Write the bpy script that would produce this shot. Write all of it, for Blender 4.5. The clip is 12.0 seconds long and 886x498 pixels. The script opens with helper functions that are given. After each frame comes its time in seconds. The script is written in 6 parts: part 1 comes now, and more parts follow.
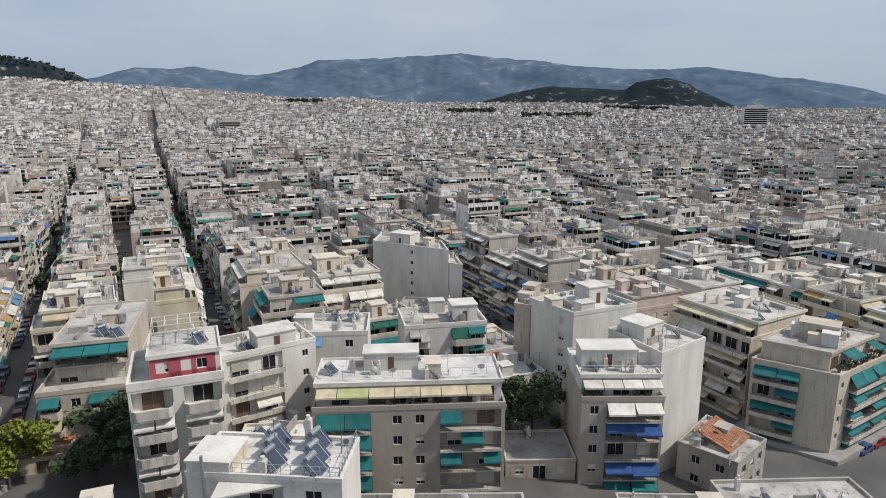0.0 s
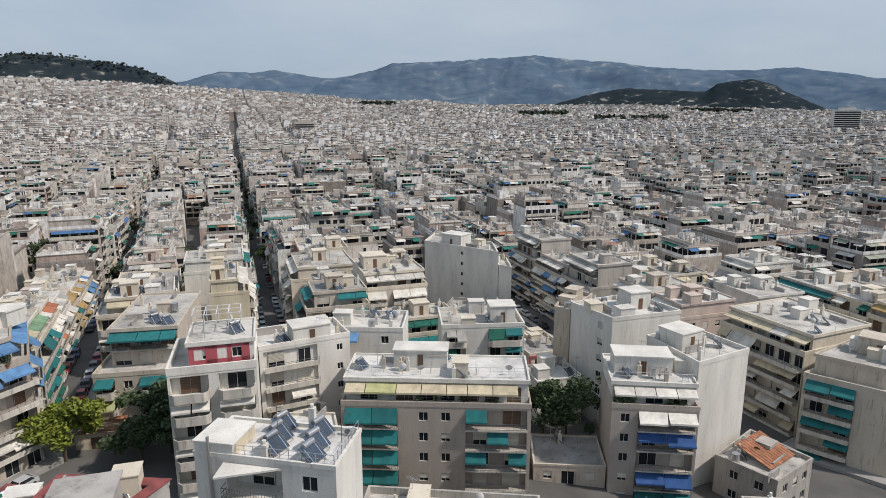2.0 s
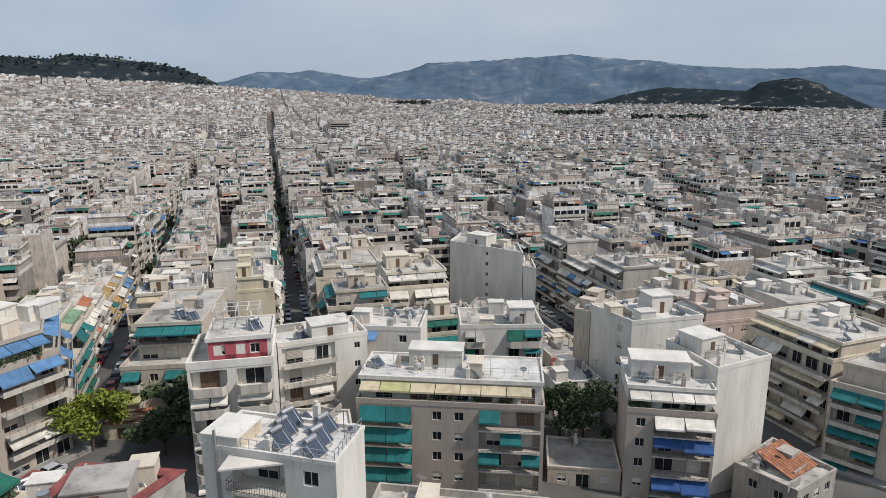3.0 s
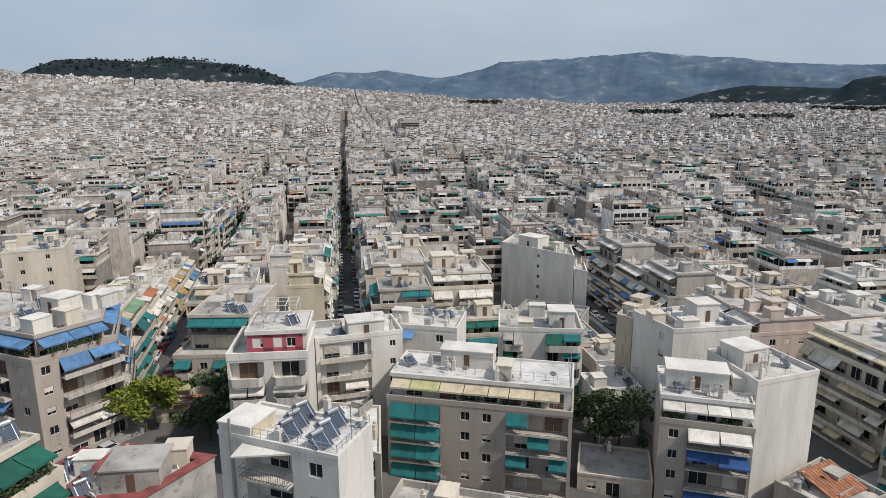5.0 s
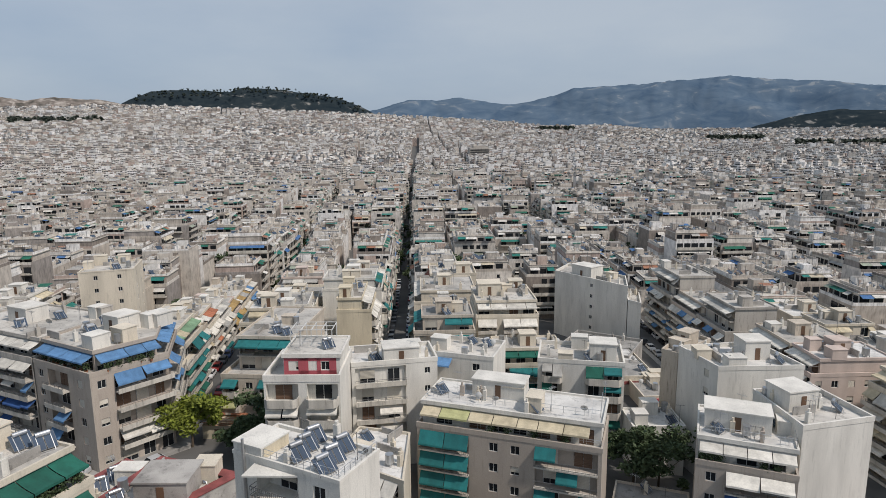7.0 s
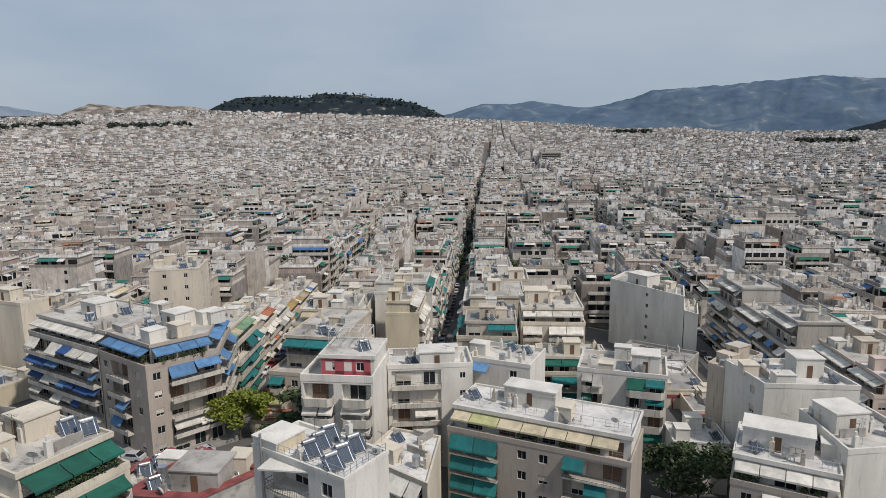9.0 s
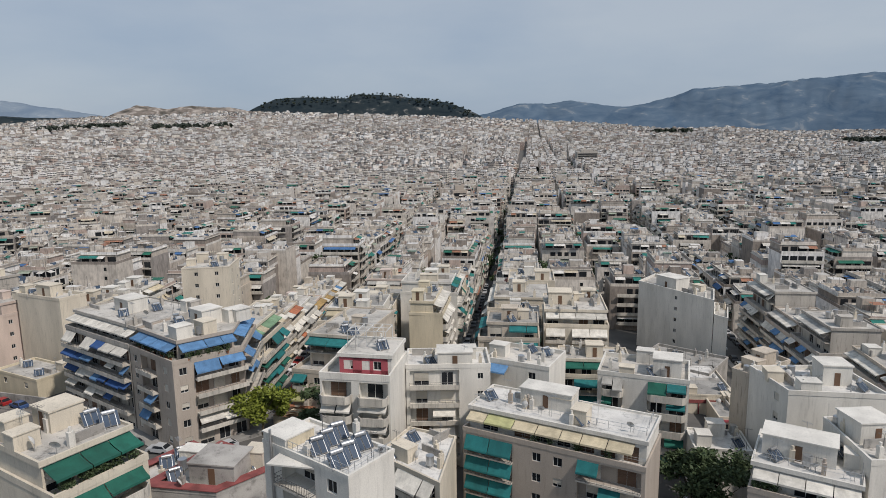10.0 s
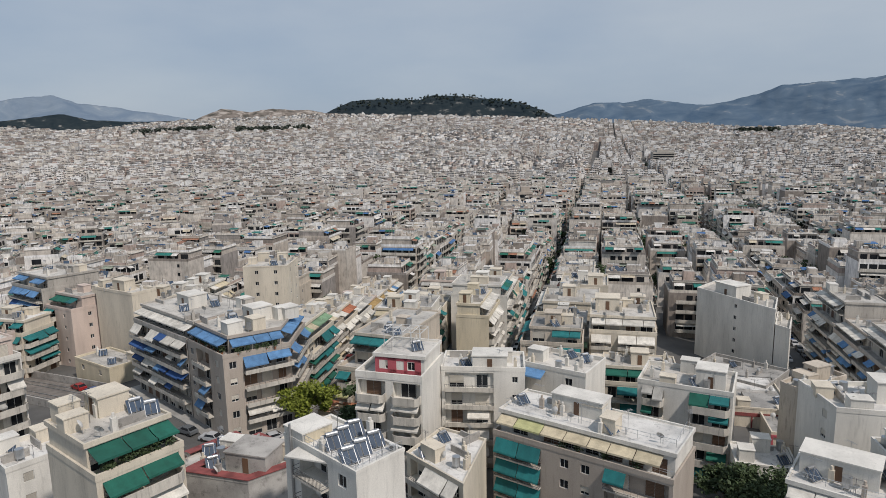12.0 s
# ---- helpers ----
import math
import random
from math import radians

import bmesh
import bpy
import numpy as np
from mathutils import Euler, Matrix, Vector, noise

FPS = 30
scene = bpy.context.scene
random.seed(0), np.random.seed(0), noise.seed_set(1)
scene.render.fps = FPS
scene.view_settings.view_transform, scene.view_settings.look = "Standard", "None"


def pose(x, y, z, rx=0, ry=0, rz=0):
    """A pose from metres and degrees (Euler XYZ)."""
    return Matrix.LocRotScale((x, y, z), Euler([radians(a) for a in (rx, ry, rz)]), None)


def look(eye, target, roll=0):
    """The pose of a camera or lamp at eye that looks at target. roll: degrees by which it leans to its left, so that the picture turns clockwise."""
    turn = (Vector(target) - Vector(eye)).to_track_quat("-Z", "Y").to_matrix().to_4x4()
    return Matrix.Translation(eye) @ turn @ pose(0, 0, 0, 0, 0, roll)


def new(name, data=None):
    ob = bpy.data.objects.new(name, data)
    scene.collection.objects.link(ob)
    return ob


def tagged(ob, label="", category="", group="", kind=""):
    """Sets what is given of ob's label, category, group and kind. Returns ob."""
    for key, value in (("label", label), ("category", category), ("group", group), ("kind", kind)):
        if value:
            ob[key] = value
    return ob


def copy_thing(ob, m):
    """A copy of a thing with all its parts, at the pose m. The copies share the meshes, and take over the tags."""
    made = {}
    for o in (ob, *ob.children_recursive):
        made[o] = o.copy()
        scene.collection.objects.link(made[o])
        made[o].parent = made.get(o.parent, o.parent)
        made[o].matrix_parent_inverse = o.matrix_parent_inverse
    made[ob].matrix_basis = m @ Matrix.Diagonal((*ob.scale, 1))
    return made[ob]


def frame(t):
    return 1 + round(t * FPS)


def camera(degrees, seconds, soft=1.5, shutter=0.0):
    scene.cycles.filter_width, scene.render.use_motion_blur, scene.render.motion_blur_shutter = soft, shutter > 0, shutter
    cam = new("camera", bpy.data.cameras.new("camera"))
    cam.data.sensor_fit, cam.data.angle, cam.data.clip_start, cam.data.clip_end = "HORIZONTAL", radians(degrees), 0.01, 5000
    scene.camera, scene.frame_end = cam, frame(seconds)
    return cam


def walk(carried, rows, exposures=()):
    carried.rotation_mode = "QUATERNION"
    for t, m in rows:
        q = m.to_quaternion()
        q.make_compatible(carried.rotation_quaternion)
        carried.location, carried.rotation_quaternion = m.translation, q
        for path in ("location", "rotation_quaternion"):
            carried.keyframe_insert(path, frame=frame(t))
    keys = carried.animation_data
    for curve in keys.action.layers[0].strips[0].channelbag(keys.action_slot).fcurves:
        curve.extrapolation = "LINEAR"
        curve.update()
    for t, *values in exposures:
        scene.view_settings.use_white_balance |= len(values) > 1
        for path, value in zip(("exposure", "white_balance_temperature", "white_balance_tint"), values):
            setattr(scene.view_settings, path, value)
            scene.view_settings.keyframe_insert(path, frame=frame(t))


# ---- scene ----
cam = camera(70.02, 12.0, soft=0.6)
# seconds, eye x y z, heading to the left of north, tilt, roll
ROWS = [
    (0.0, 0.00, -0.00, 50.00, -0.00, -12.62, -0.16),
    (0.5, 1.38, -0.20, 49.76, 1.60, -12.48, -0.10),
    (1.0, 2.71, -0.34, 49.69, 3.23, -12.43, -0.07),
    (1.5, 4.02, -0.43, 49.74, 4.81, -12.40, -0.10),
    (2.0, 5.30, -0.52, 49.83, 6.41, -12.40, -0.13),
    (2.5, 6.56, -0.61, 49.95, 7.97, -12.41, -0.15),
    (3.0, 7.82, -0.64, 50.09, 9.54, -12.44, -0.15),
    (5.0, 12.93, -0.41, 50.64, 15.93, -12.48, -0.24),
    (5.5, 14.20, -0.24, 50.80, 17.46, -12.47, -0.28),
    (6.0, 15.52, -0.00, 50.98, 19.11, -12.48, -0.37),
    (6.5, 16.86, 0.23, 51.17, 20.74, -11.41, -0.44),
    (7.0, 18.23, 0.51, 51.35, 22.41, -10.16, -0.48),
    (9.0, 23.59, 1.90, 51.89, 29.01, -9.76, -0.64),
    (9.5, 24.87, 2.33, 52.00, 30.65, -9.75, -0.72),
    (10.0, 26.14, 2.81, 52.13, 32.28, -9.73, -0.75),
    (10.5, 27.42, 3.31, 52.28, 33.93, -9.72, -0.79),
    (11.0, 28.73, 3.83, 52.46, 35.56, -9.69, -0.82),
    (11.5, 30.08, 4.39, 52.64, 37.19, -9.63, -0.92),
    (12.0, 31.48, 4.96, 52.82, 38.87, -9.59, -1.04),
]


def heading(x, y, z, yaw, pitch, roll):
    a, b = radians(yaw), radians(pitch)
    eye = Vector((x, y, z))
    return look(eye, eye + Vector((-math.sin(a) * math.cos(b), math.cos(a) * math.cos(b), math.sin(b))), roll)


walk(cam, [(t, heading(*row)) for t, *row in ROWS], [(0.0, 0.0), (6.0, 0.0), (7.2, -0.14), (12.0, -0.20)])

# ---- world, sun ----
SUN_EL, SUN_AZ = 50.0, 100.0  # degrees above the horizon; clockwise from the first view direction
world = bpy.data.worlds.new("world")
scene.world = world
world.use_nodes = True
wn, wl = world.node_tree.nodes, world.node_tree.links
wn.clear()
sky = wn.new("ShaderNodeTexSky")
sky.sky_type, sky.sun_disc = "NISHITA", False
sky.sun_elevation, sky.sun_rotation = radians(SUN_EL), radians(SUN_AZ)
sky.air_density, sky.dust_density, sky.ozone_density = 1.0, 2.0, 1.5
sky_mul = wn.new("ShaderNodeMix")
sky_mul.data_type, sky_mul.blend_type = "RGBA", "MULTIPLY"
sky_mul.inputs[0].default_value = 1.0
sky_mul.inputs[7].default_value = (0.10, 0.10, 0.10, 1)
# thin cloud over the whole sky, a little uneven
w_co = wn.new("ShaderNodeTexCoord")
w_map = wn.new("ShaderNodeMapping")
w_map.inputs["Scale"].default_value = (1.0, 1.0, 3.2)
w_noise = wn.new("ShaderNodeTexNoise")
w_noise.inputs["Scale"].default_value, w_noise.inputs["Detail"].default_value = 1.7, 6
w_ramp = wn.new("ShaderNodeValToRGB")
w_ramp.color_ramp.elements[0].position, w_ramp.color_ramp.elements[0].color = 0.32, (0.385, 0.505, 0.685, 1)
w_ramp.color_ramp.elements[1].position, w_ramp.color_ramp.elements[1].color = 0.68, (0.62, 0.70, 0.805, 1)
cloud = wn.new("ShaderNodeMix")
cloud.data_type = "RGBA"
cloud.inputs[0].default_value = 0.80
back = wn.new("ShaderNodeBackground")
w_out = wn.new("ShaderNodeOutputWorld")
wl.new(sky.outputs[0], sky_mul.inputs[6])
wl.new(w_co.outputs["Generated"], w_map.inputs[0])
wl.new(w_map.outputs[0], w_noise.inputs["Vector"])
wl.new(w_noise.outputs["Fac"], w_ramp.inputs[0])
wl.new(sky_mul.outputs[2], cloud.inputs[6])
wl.new(w_ramp.outputs[0], cloud.inputs[7])
wl.new(cloud.outputs[2], back.inputs[0])
wl.new(back.outputs[0], w_out.inputs[0])
back.inputs[1].default_value = 0.88

sun_data = bpy.data.lights.new("sun", "SUN")
sun_data.energy, sun_data.angle, sun_data.color = 3.6, radians(2.5), (1.0, 0.915, 0.845)
sun = new("sun", sun_data)
e, a = radians(SUN_EL), radians(SUN_AZ)
to_sun = Vector((math.sin(a) * math.cos(e), math.cos(a) * math.cos(e), math.sin(e)))
sun.matrix_world = look(to_sun * 300, (0, 0, 0))
scene.view_settings.exposure = 0.0


# ---- materials ----
def material(name, colour, rough=0.85, vary=0.12, stain=0.25, scale=0.35, bump=0.15, metal=0.0, streak=True, per_object=0.0, fine=9.0, grime=0.0):
    """A painted, plastered or woven surface: two scales of unevenness, rain streaks and fine relief, in metres."""
    m = bpy.data.materials.new(name)
    m.use_nodes = True
    n, l = m.node_tree.nodes, m.node_tree.links
    b = n["Principled BSDF"]
    b.inputs["Roughness"].default_value, b.inputs["Metallic"].default_value = rough, metal
    geo = n.new("ShaderNodeNewGeometry")
    mp = n.new("ShaderNodeMapping")
    mp.inputs["Scale"].default_value = (1, 1, 0.22 if streak else 1)
    l.new(geo.outputs["Position"], mp.inputs[0])
    big = n.new("ShaderNodeTexNoise")
    big.inputs["Scale"].default_value, big.inputs["Detail"].default_value = scale, 5
    l.new(mp.outputs[0], big.inputs["Vector"])
    small = n.new("ShaderNodeTexNoise")
    small.inputs["Scale"].default_value, small.inputs["Detail"].default_value = fine, 3
    l.new(geo.outputs["Position"], small.inputs["Vector"])
    ramp = n.new("ShaderNodeValToRGB")
    c = Vector(colour)
    ramp.color_ramp.elements[0].position, ramp.color_ramp.elements[1].position = 0.32, 0.62
    ramp.color_ramp.elements[0].color = (*(c * (1 - stain)), 1)
    ramp.color_ramp.elements[1].color = (*c, 1)
    l.new(big.outputs["Fac"], ramp.inputs[0])
    mix = n.new("ShaderNodeMix")
    mix.data_type, mix.blend_type = "RGBA", "MULTIPLY"
    mix.inputs[0].default_value = 1.0
    l.new(ramp.outputs[0], mix.inputs[6])
    tone = n.new("ShaderNodeMapRange")
    tone.inputs[1].default_value, tone.inputs[2].default_value = 0.25, 0.75
    tone.inputs[3].default_value, tone.inputs[4].default_value = 1 - vary, 1 + vary * 0.5
    l.new(small.outputs["Fac"], tone.inputs[0])
    last = tone.outputs[0]
    if per_object:
        info = n.new("ShaderNodeObjectInfo")
        r = n.new("ShaderNodeMapRange")
        r.inputs[3].default_value, r.inputs[4].default_value = 1 - per_object, 1 + per_object * 0.4
        l.new(info.outputs["Random"], r.inputs[0])
        mu = n.new("ShaderNodeMath")
        mu.operation = "MULTIPLY"
        l.new(last, mu.inputs[0])
        l.new(r.outputs[0], mu.inputs[1])
        last = mu.outputs[0]
    if grime:
        # drips and patches of soot with sharp borders
        gm = n.new("ShaderNodeMapping")
        gm.inputs["Scale"].default_value = (2.6, 2.6, 0.30) if streak else (0.9, 0.9, 0.9)
        l.new(geo.outputs["Position"], gm.inputs[0])
        gn = n.new("ShaderNodeTexNoise")
        gn.inputs["Scale"].default_value, gn.inputs["Detail"].default_value, gn.inputs["Roughness"].default_value = 1.0, 8, 0.72
        l.new(gm.outputs[0], gn.inputs["Vector"])
        gr = n.new("ShaderNodeMapRange")
        gr.inputs[1].default_value, gr.inputs[2].default_value = 0.53, 0.68
        gr.inputs[3].default_value, gr.inputs[4].default_value = 1.0, 1 - grime
        l.new(gn.outputs["Fac"], gr.inputs[0])
        mg = n.new("ShaderNodeMath")
        mg.operation = "MULTIPLY"
        l.new(last, mg.inputs[0])
        l.new(gr.outputs[0], mg.inputs[1])
        last = mg.outputs[0]
    l.new(last, mix.inputs[7])
    l.new(mix.outputs[2], b.inputs["Base Color"])
    if bump:
        bp = n.new("ShaderNodeBump")
        bp.inputs["Strength"].default_value, bp.inputs["Distance"].default_value = bump, 0.05
        l.new(small.outputs["Fac"], bp.inputs["Height"])
        l.new(bp.outputs[0], b.inputs["Normal"])
    return m


WHITE = material("white_plaster", (0.72, 0.695, 0.635), stain=0.22, grime=0.2, per_object=0.06)
CREAM = material("cream_plaster", (0.66, 0.595, 0.485), stain=0.2, grime=0.25, per_object=0.08)
GREY = material("grey_plaster", (0.45, 0.42, 0.375), stain=0.25, grime=0.5, per_object=0.10)
BEIGE = material("beige_plaster", (0.57, 0.50, 0.41), stain=0.2, grime=0.45, per_object=0.10)
TAUPE = material("taupe_plaster", (0.43, 0.375, 0.32), stain=0.15, grime=0.2, per_object=0.08)
OCHRE = material("ochre_plaster", (0.64, 0.565, 0.42), stain=0.2, grime=0.2)
PINK = material("pink_plaster", (0.58, 0.48, 0.42), stain=0.25)
RED_COAT = material("red_roof_coating", (0.27, 0.075, 0.07), stain=0.45, streak=False, scale=0.8)
ROSE = material("rose_red_plaster", (0.45, 0.10, 0.12), stain=0.2)
CONCRETE = material("weathered_concrete", (0.42, 0.40, 0.37), stain=0.4, grime=0.5, streak=False, bump=0.3)
SLAB = material("balcony_plaster", (0.58, 0.545, 0.48), stain=0.3, scale=0.6, grime=0.5)
ROOFS = [material("roof_screed", (0.56, 0.535, 0.49), stain=0.42, grime=0.55, streak=False, scale=0.22, bump=0.3, per_object=0.15),
         material("roof_white_coat", (0.70, 0.685, 0.65), stain=0.3, grime=0.45, streak=False, scale=0.3, per_object=0.08),
         material("roof_grey_felt", (0.34, 0.33, 0.31), stain=0.4, grime=0.5, streak=False, scale=0.25, bump=0.3, per_object=0.15)]
DARK = material("window_dark", (0.025, 0.028, 0.032), rough=0.12, vary=0.3, stain=0.4, bump=0)
DARK.node_tree.nodes["Principled BSDF"].inputs["Specular IOR Level"].default_value = 0.2
FRAME = material("window_frame_white", (0.66, 0.66, 0.64), rough=0.5, bump=0)
SHUTTER = material("shutter_slats", (0.60, 0.56, 0.48), rough=0.6, bump=0, per_object=0.35)
BROWN = material("brown_wood_shutter", (0.15, 0.085, 0.05), rough=0.6, bump=0.1, per_object=0.2)
RAIL = material("railing_paint", (0.16, 0.16, 0.16), rough=0.5, bump=0)
STEEL = material("galvanised_steel", (0.55, 0.56, 0.57), rough=0.35, metal=0.8, bump=0.05)
AW = {k: material("awning_" + k, c, rough=0.9, stain=0.30, scale=0.9, fine=5.0, bump=0.1, per_object=0.22) for k, c in dict(
    teal=(0.016, 0.17, 0.175), green=(0.012, 0.12, 0.085), white=(0.70, 0.67, 0.60), cream=(0.62, 0.54, 0.38), blue=(0.11, 0.245, 0.45),
    grey=(0.42, 0.41, 0.38), orange=(0.46, 0.17, 0.09), ochre=(0.40, 0.27, 0.11), rust=(0.24, 0.07, 0.045), royal=(0.03, 0.09, 0.26), lime=(0.50, 0.50, 0.25), sage=(0.22, 0.36, 0.22)).items()}
ASPHALT = material("asphalt", (0.115, 0.112, 0.106), stain=0.35, streak=False, scale=0.15, bump=0.3, fine=14)
PAVING = material("pavement_slabs", (0.33, 0.32, 0.30), stain=0.3, streak=False)
TILE = material("terracotta_tiles", (0.40, 0.17, 0.09), stain=0.35, streak=False, scale=1.2, per_object=0.3)
BARK = material("bark", (0.10, 0.075, 0.05), stain=0.4, bump=0.6)


def leaves(name, c):
    m = material(name, c, rough=0.75, vary=0.3, stain=0.45, scale=1.1, fine=4, streak=False, bump=0)
    return m


LEAF = leaves("dark_leaves", (0.065, 0.10, 0.038))
LEAF_LIGHT = leaves("fresh_leaves", (0.20, 0.24, 0.025))
PINE = leaves("pine_woods", (0.028, 0.042, 0.026))


# ---- mesh building ----
class Mesh:
    """Collects boxes and quads with material slots, and links them as one object."""

    def __init__(self):
        self.v, self.f, self.m = [], [], []

    def quad(self, *pts, m=0):
        k = len(self.v)
        self.v += [tuple(p) for p in pts]
        self.f.append(tuple(range(k, k + len(pts))))
        self.m.append(m)

    def box(self, x0, y0, z0, x1, y1, z1, m=0, at=None):
        k = len(self.v)
        pts = [Vector(p) for p in ((x0, y0, z0), (x1, y0, z0), (x1, y1, z0), (x0, y1, z0), (x0, y0, z1), (x1, y0, z1), (x1, y1, z1), (x0, y1, z1))]
        if at is not None:
            pts = [at @ p for p in pts]
        self.v += [tuple(p) for p in pts]
        for q in ((0, 3, 2, 1), (4, 5, 6, 7), (0, 1, 5, 4), (1, 2, 6, 5), (2, 3, 7, 6), (3, 0, 4, 7)):
            self.f.append(tuple(k + i for i in q))
            self.m.append(m)

    def plate(self, xs, zs, solid, y0, y1, m=0):
        """A pierced plate in the x-z plane from y0 to y1, all of one piece: solid(i, j) tells which cells of the grid are filled."""
        seen = {}

        def vert(i, j, y):
            if (i, j, y) not in seen:
                seen[i, j, y] = len(self.v)
                self.v.append((xs[i], y, zs[j]))
            return seen[i, j, y]

        n, k = len(xs) - 1, len(zs) - 1
        for i in range(n):
            for j in range(k):
                if not solid(i, j):
                    continue
                self.f += [(vert(i, j, y0), vert(i + 1, j, y0), vert(i + 1, j + 1, y0), vert(i, j + 1, y0)), (vert(i, j + 1, y1), vert(i + 1, j + 1, y1), vert(i + 1, j, y1), vert(i, j, y1))]
                self.m += [m, m]
                for a, b, c, d, e, g in ((i, j, i + 1, j, i, j - 1), (i + 1, j, i + 1, j + 1, i + 1, j), (i + 1, j + 1, i, j + 1, i, j + 1), (i, j + 1, i, j, i - 1, j)):
                    if not (0 <= e < n and 0 <= g < k and solid(e, g)):
                        self.f.append((vert(a, b, y1), vert(c, d, y1), vert(c, d, y0), vert(a, b, y0)))
                        self.m.append(m)

    def louvre(self, x0, x1, z0, z1, y0, y1, n, m=0):
        """Slats as one folded sheet."""
        k = len(self.v)
        for i in range(2 * n + 1):
            y = y0 if i % 2 else y1
            self.v += [(x0, y, z0 + (z1 - z0) * i / (2 * n)), (x1, y, z0 + (z1 - z0) * i / (2 * n))]
        for i in range(2 * n):
            self.f.append((k + 2 * i, k + 2 * i + 1, k + 2 * i + 3, k + 2 * i + 2))
            self.m.append(m)

    def rod(self, p, q, r, m=0, n=6, r2=None):
        p, q = Vector(p), Vector(q)
        turn = (q - p).to_track_quat("Z", "Y").to_matrix()
        k = len(self.v)
        for c, rr in ((p, r), (q, r if r2 is None else r2)):
            for i in range(n):
                a = 2 * math.pi * i / n
                self.v.append(tuple(c + turn @ Vector((rr * math.cos(a), rr * math.sin(a), 0))))
        for i in range(n):
            j = (i + 1) % n
            self.f.append((k + i, k + j, k + n + j, k + n + i))
            self.m.append(m)
        self.f += [tuple(k + n - 1 - i for i in range(n)), tuple(k + n + i for i in range(n))]
        self.m += [m, m]

    def tube(self, pts, r, m=0):
        """A bent bar of square section through pts."""
        k = len(self.v)
        for p in pts:
            self.v += [(p[0] - r, p[1] - r, p[2]), (p[0] + r, p[1] - r, p[2]), (p[0] + r, p[1] + r, p[2]), (p[0] - r, p[1] + r, p[2])]
        for i in range(len(pts) - 1):
            for a in range(4):
                b = (a + 1) % 4
                self.f.append((k + 4 * i + a, k + 4 * i + b, k + 4 * i + 4 + b, k + 4 * i + 4 + a))
                self.m.append(m)

    def data(self, name, mats):
        d = bpy.data.meshes.new(name)
        d.from_pydata(self.v, [], self.f)
        for x in mats:
            d.materials.append(x)
        if len(mats) > 1:
            d.polygons.foreach_set("material_index", self.m)
        d.update()
        return d


def part(name, mesh, mats, parent=None, at=None, label=""):
    """Links a Mesh (or ready mesh data) as one object under its parent."""
    d = mesh.data(name, mats) if isinstance(mesh, Mesh) else mesh
    ob = new(name, d)
    ob.parent = parent
    if at is not None:
        ob.matrix_basis = at
    if label:
        tagged(ob, label)
    return ob


def root(name, at, label, category, group=""):
    ob = new(name)
    ob.empty_display_size = 1
    ob.matrix_basis = at
    return tagged(ob, label, category, group)


# ---- ground ----
SKYLINE = [(-180, 0.5), (-80, 1.7), (-73, 1.75), (-68, 1.55), (-61.6, 2.15), (-55, 2.45), (-48, 2.7), (-38, 2.45), (-28, 2.0), (-18.4, 1.4),
           (-12.9, 0.85), (-8, 0.9), (-4, 0.42), (0.8, 0.42), (10.7, 0.40), (24, -0.1), (32, -0.15), (50, -0.2), (180, 0.5)]
EDGE = 3450.0
S_AZ, S_EL = [p[0] for p in SKYLINE], [p[1] for p in SKYLINE]


def ground_z(x, y):
    r = math.hypot(x, y)
    d2 = (x + 65) ** 2 + (y - 50) ** 2
    z = -10 + 12 * math.exp(-d2 / 120.0 ** 2)
    if r > 900:
        el = float(np.interp(math.degrees(math.atan2(x, y)), S_AZ, S_EL))
        top = 50 + EDGE * math.tan(radians(el)) - 17
        s = min(1.0, (r - 900) / (EDGE - 900))
        z += (top + 10) * s ** 1.7
    return z


def make_ground():
    radii = [0, 20, 40, 60, 80, 100, 120, 145, 170, 200, 240, 290, 350, 430, 540, 700, 900, 1100, 1350, 1600, 1900, 2200, 2500, 2800, 3100, 3450, 3700, 4200, 4950]
    n = 120
    v, f = [(0, 0, ground_z(0, 0))], []
    for r in radii[1:]:
        for i in range(n):
            a = 2 * math.pi * i / n
            x, y = r * math.sin(a), r * math.cos(a)
            z = ground_z(x, y) if r <= 3450 else ground_z(x * 3450 / r, y * 3450 / r) - (r - 3450) * 0.03
            v.append((x, y, z))
    for i in range(n):
        f.append((0, 1 + (i + 1) % n, 1 + i))
    for k in range(len(radii) - 2):
        for i in range(n):
            j = (i + 1) % n
            p, q = 1 + k * n, 1 + (k + 1) * n
            f.append((p + i, p + j, q + j, q + i))
    d = bpy.data.meshes.new("ground")
    d.from_pydata(v, [], f)
    d.materials.append(ASPHALT)
    d.update()
    tagged(new("ground", d), "dark worn asphalt ground between the houses", "ground", kind="structure")


make_ground()


# ---- apartment houses ----
WINDOWS = {}


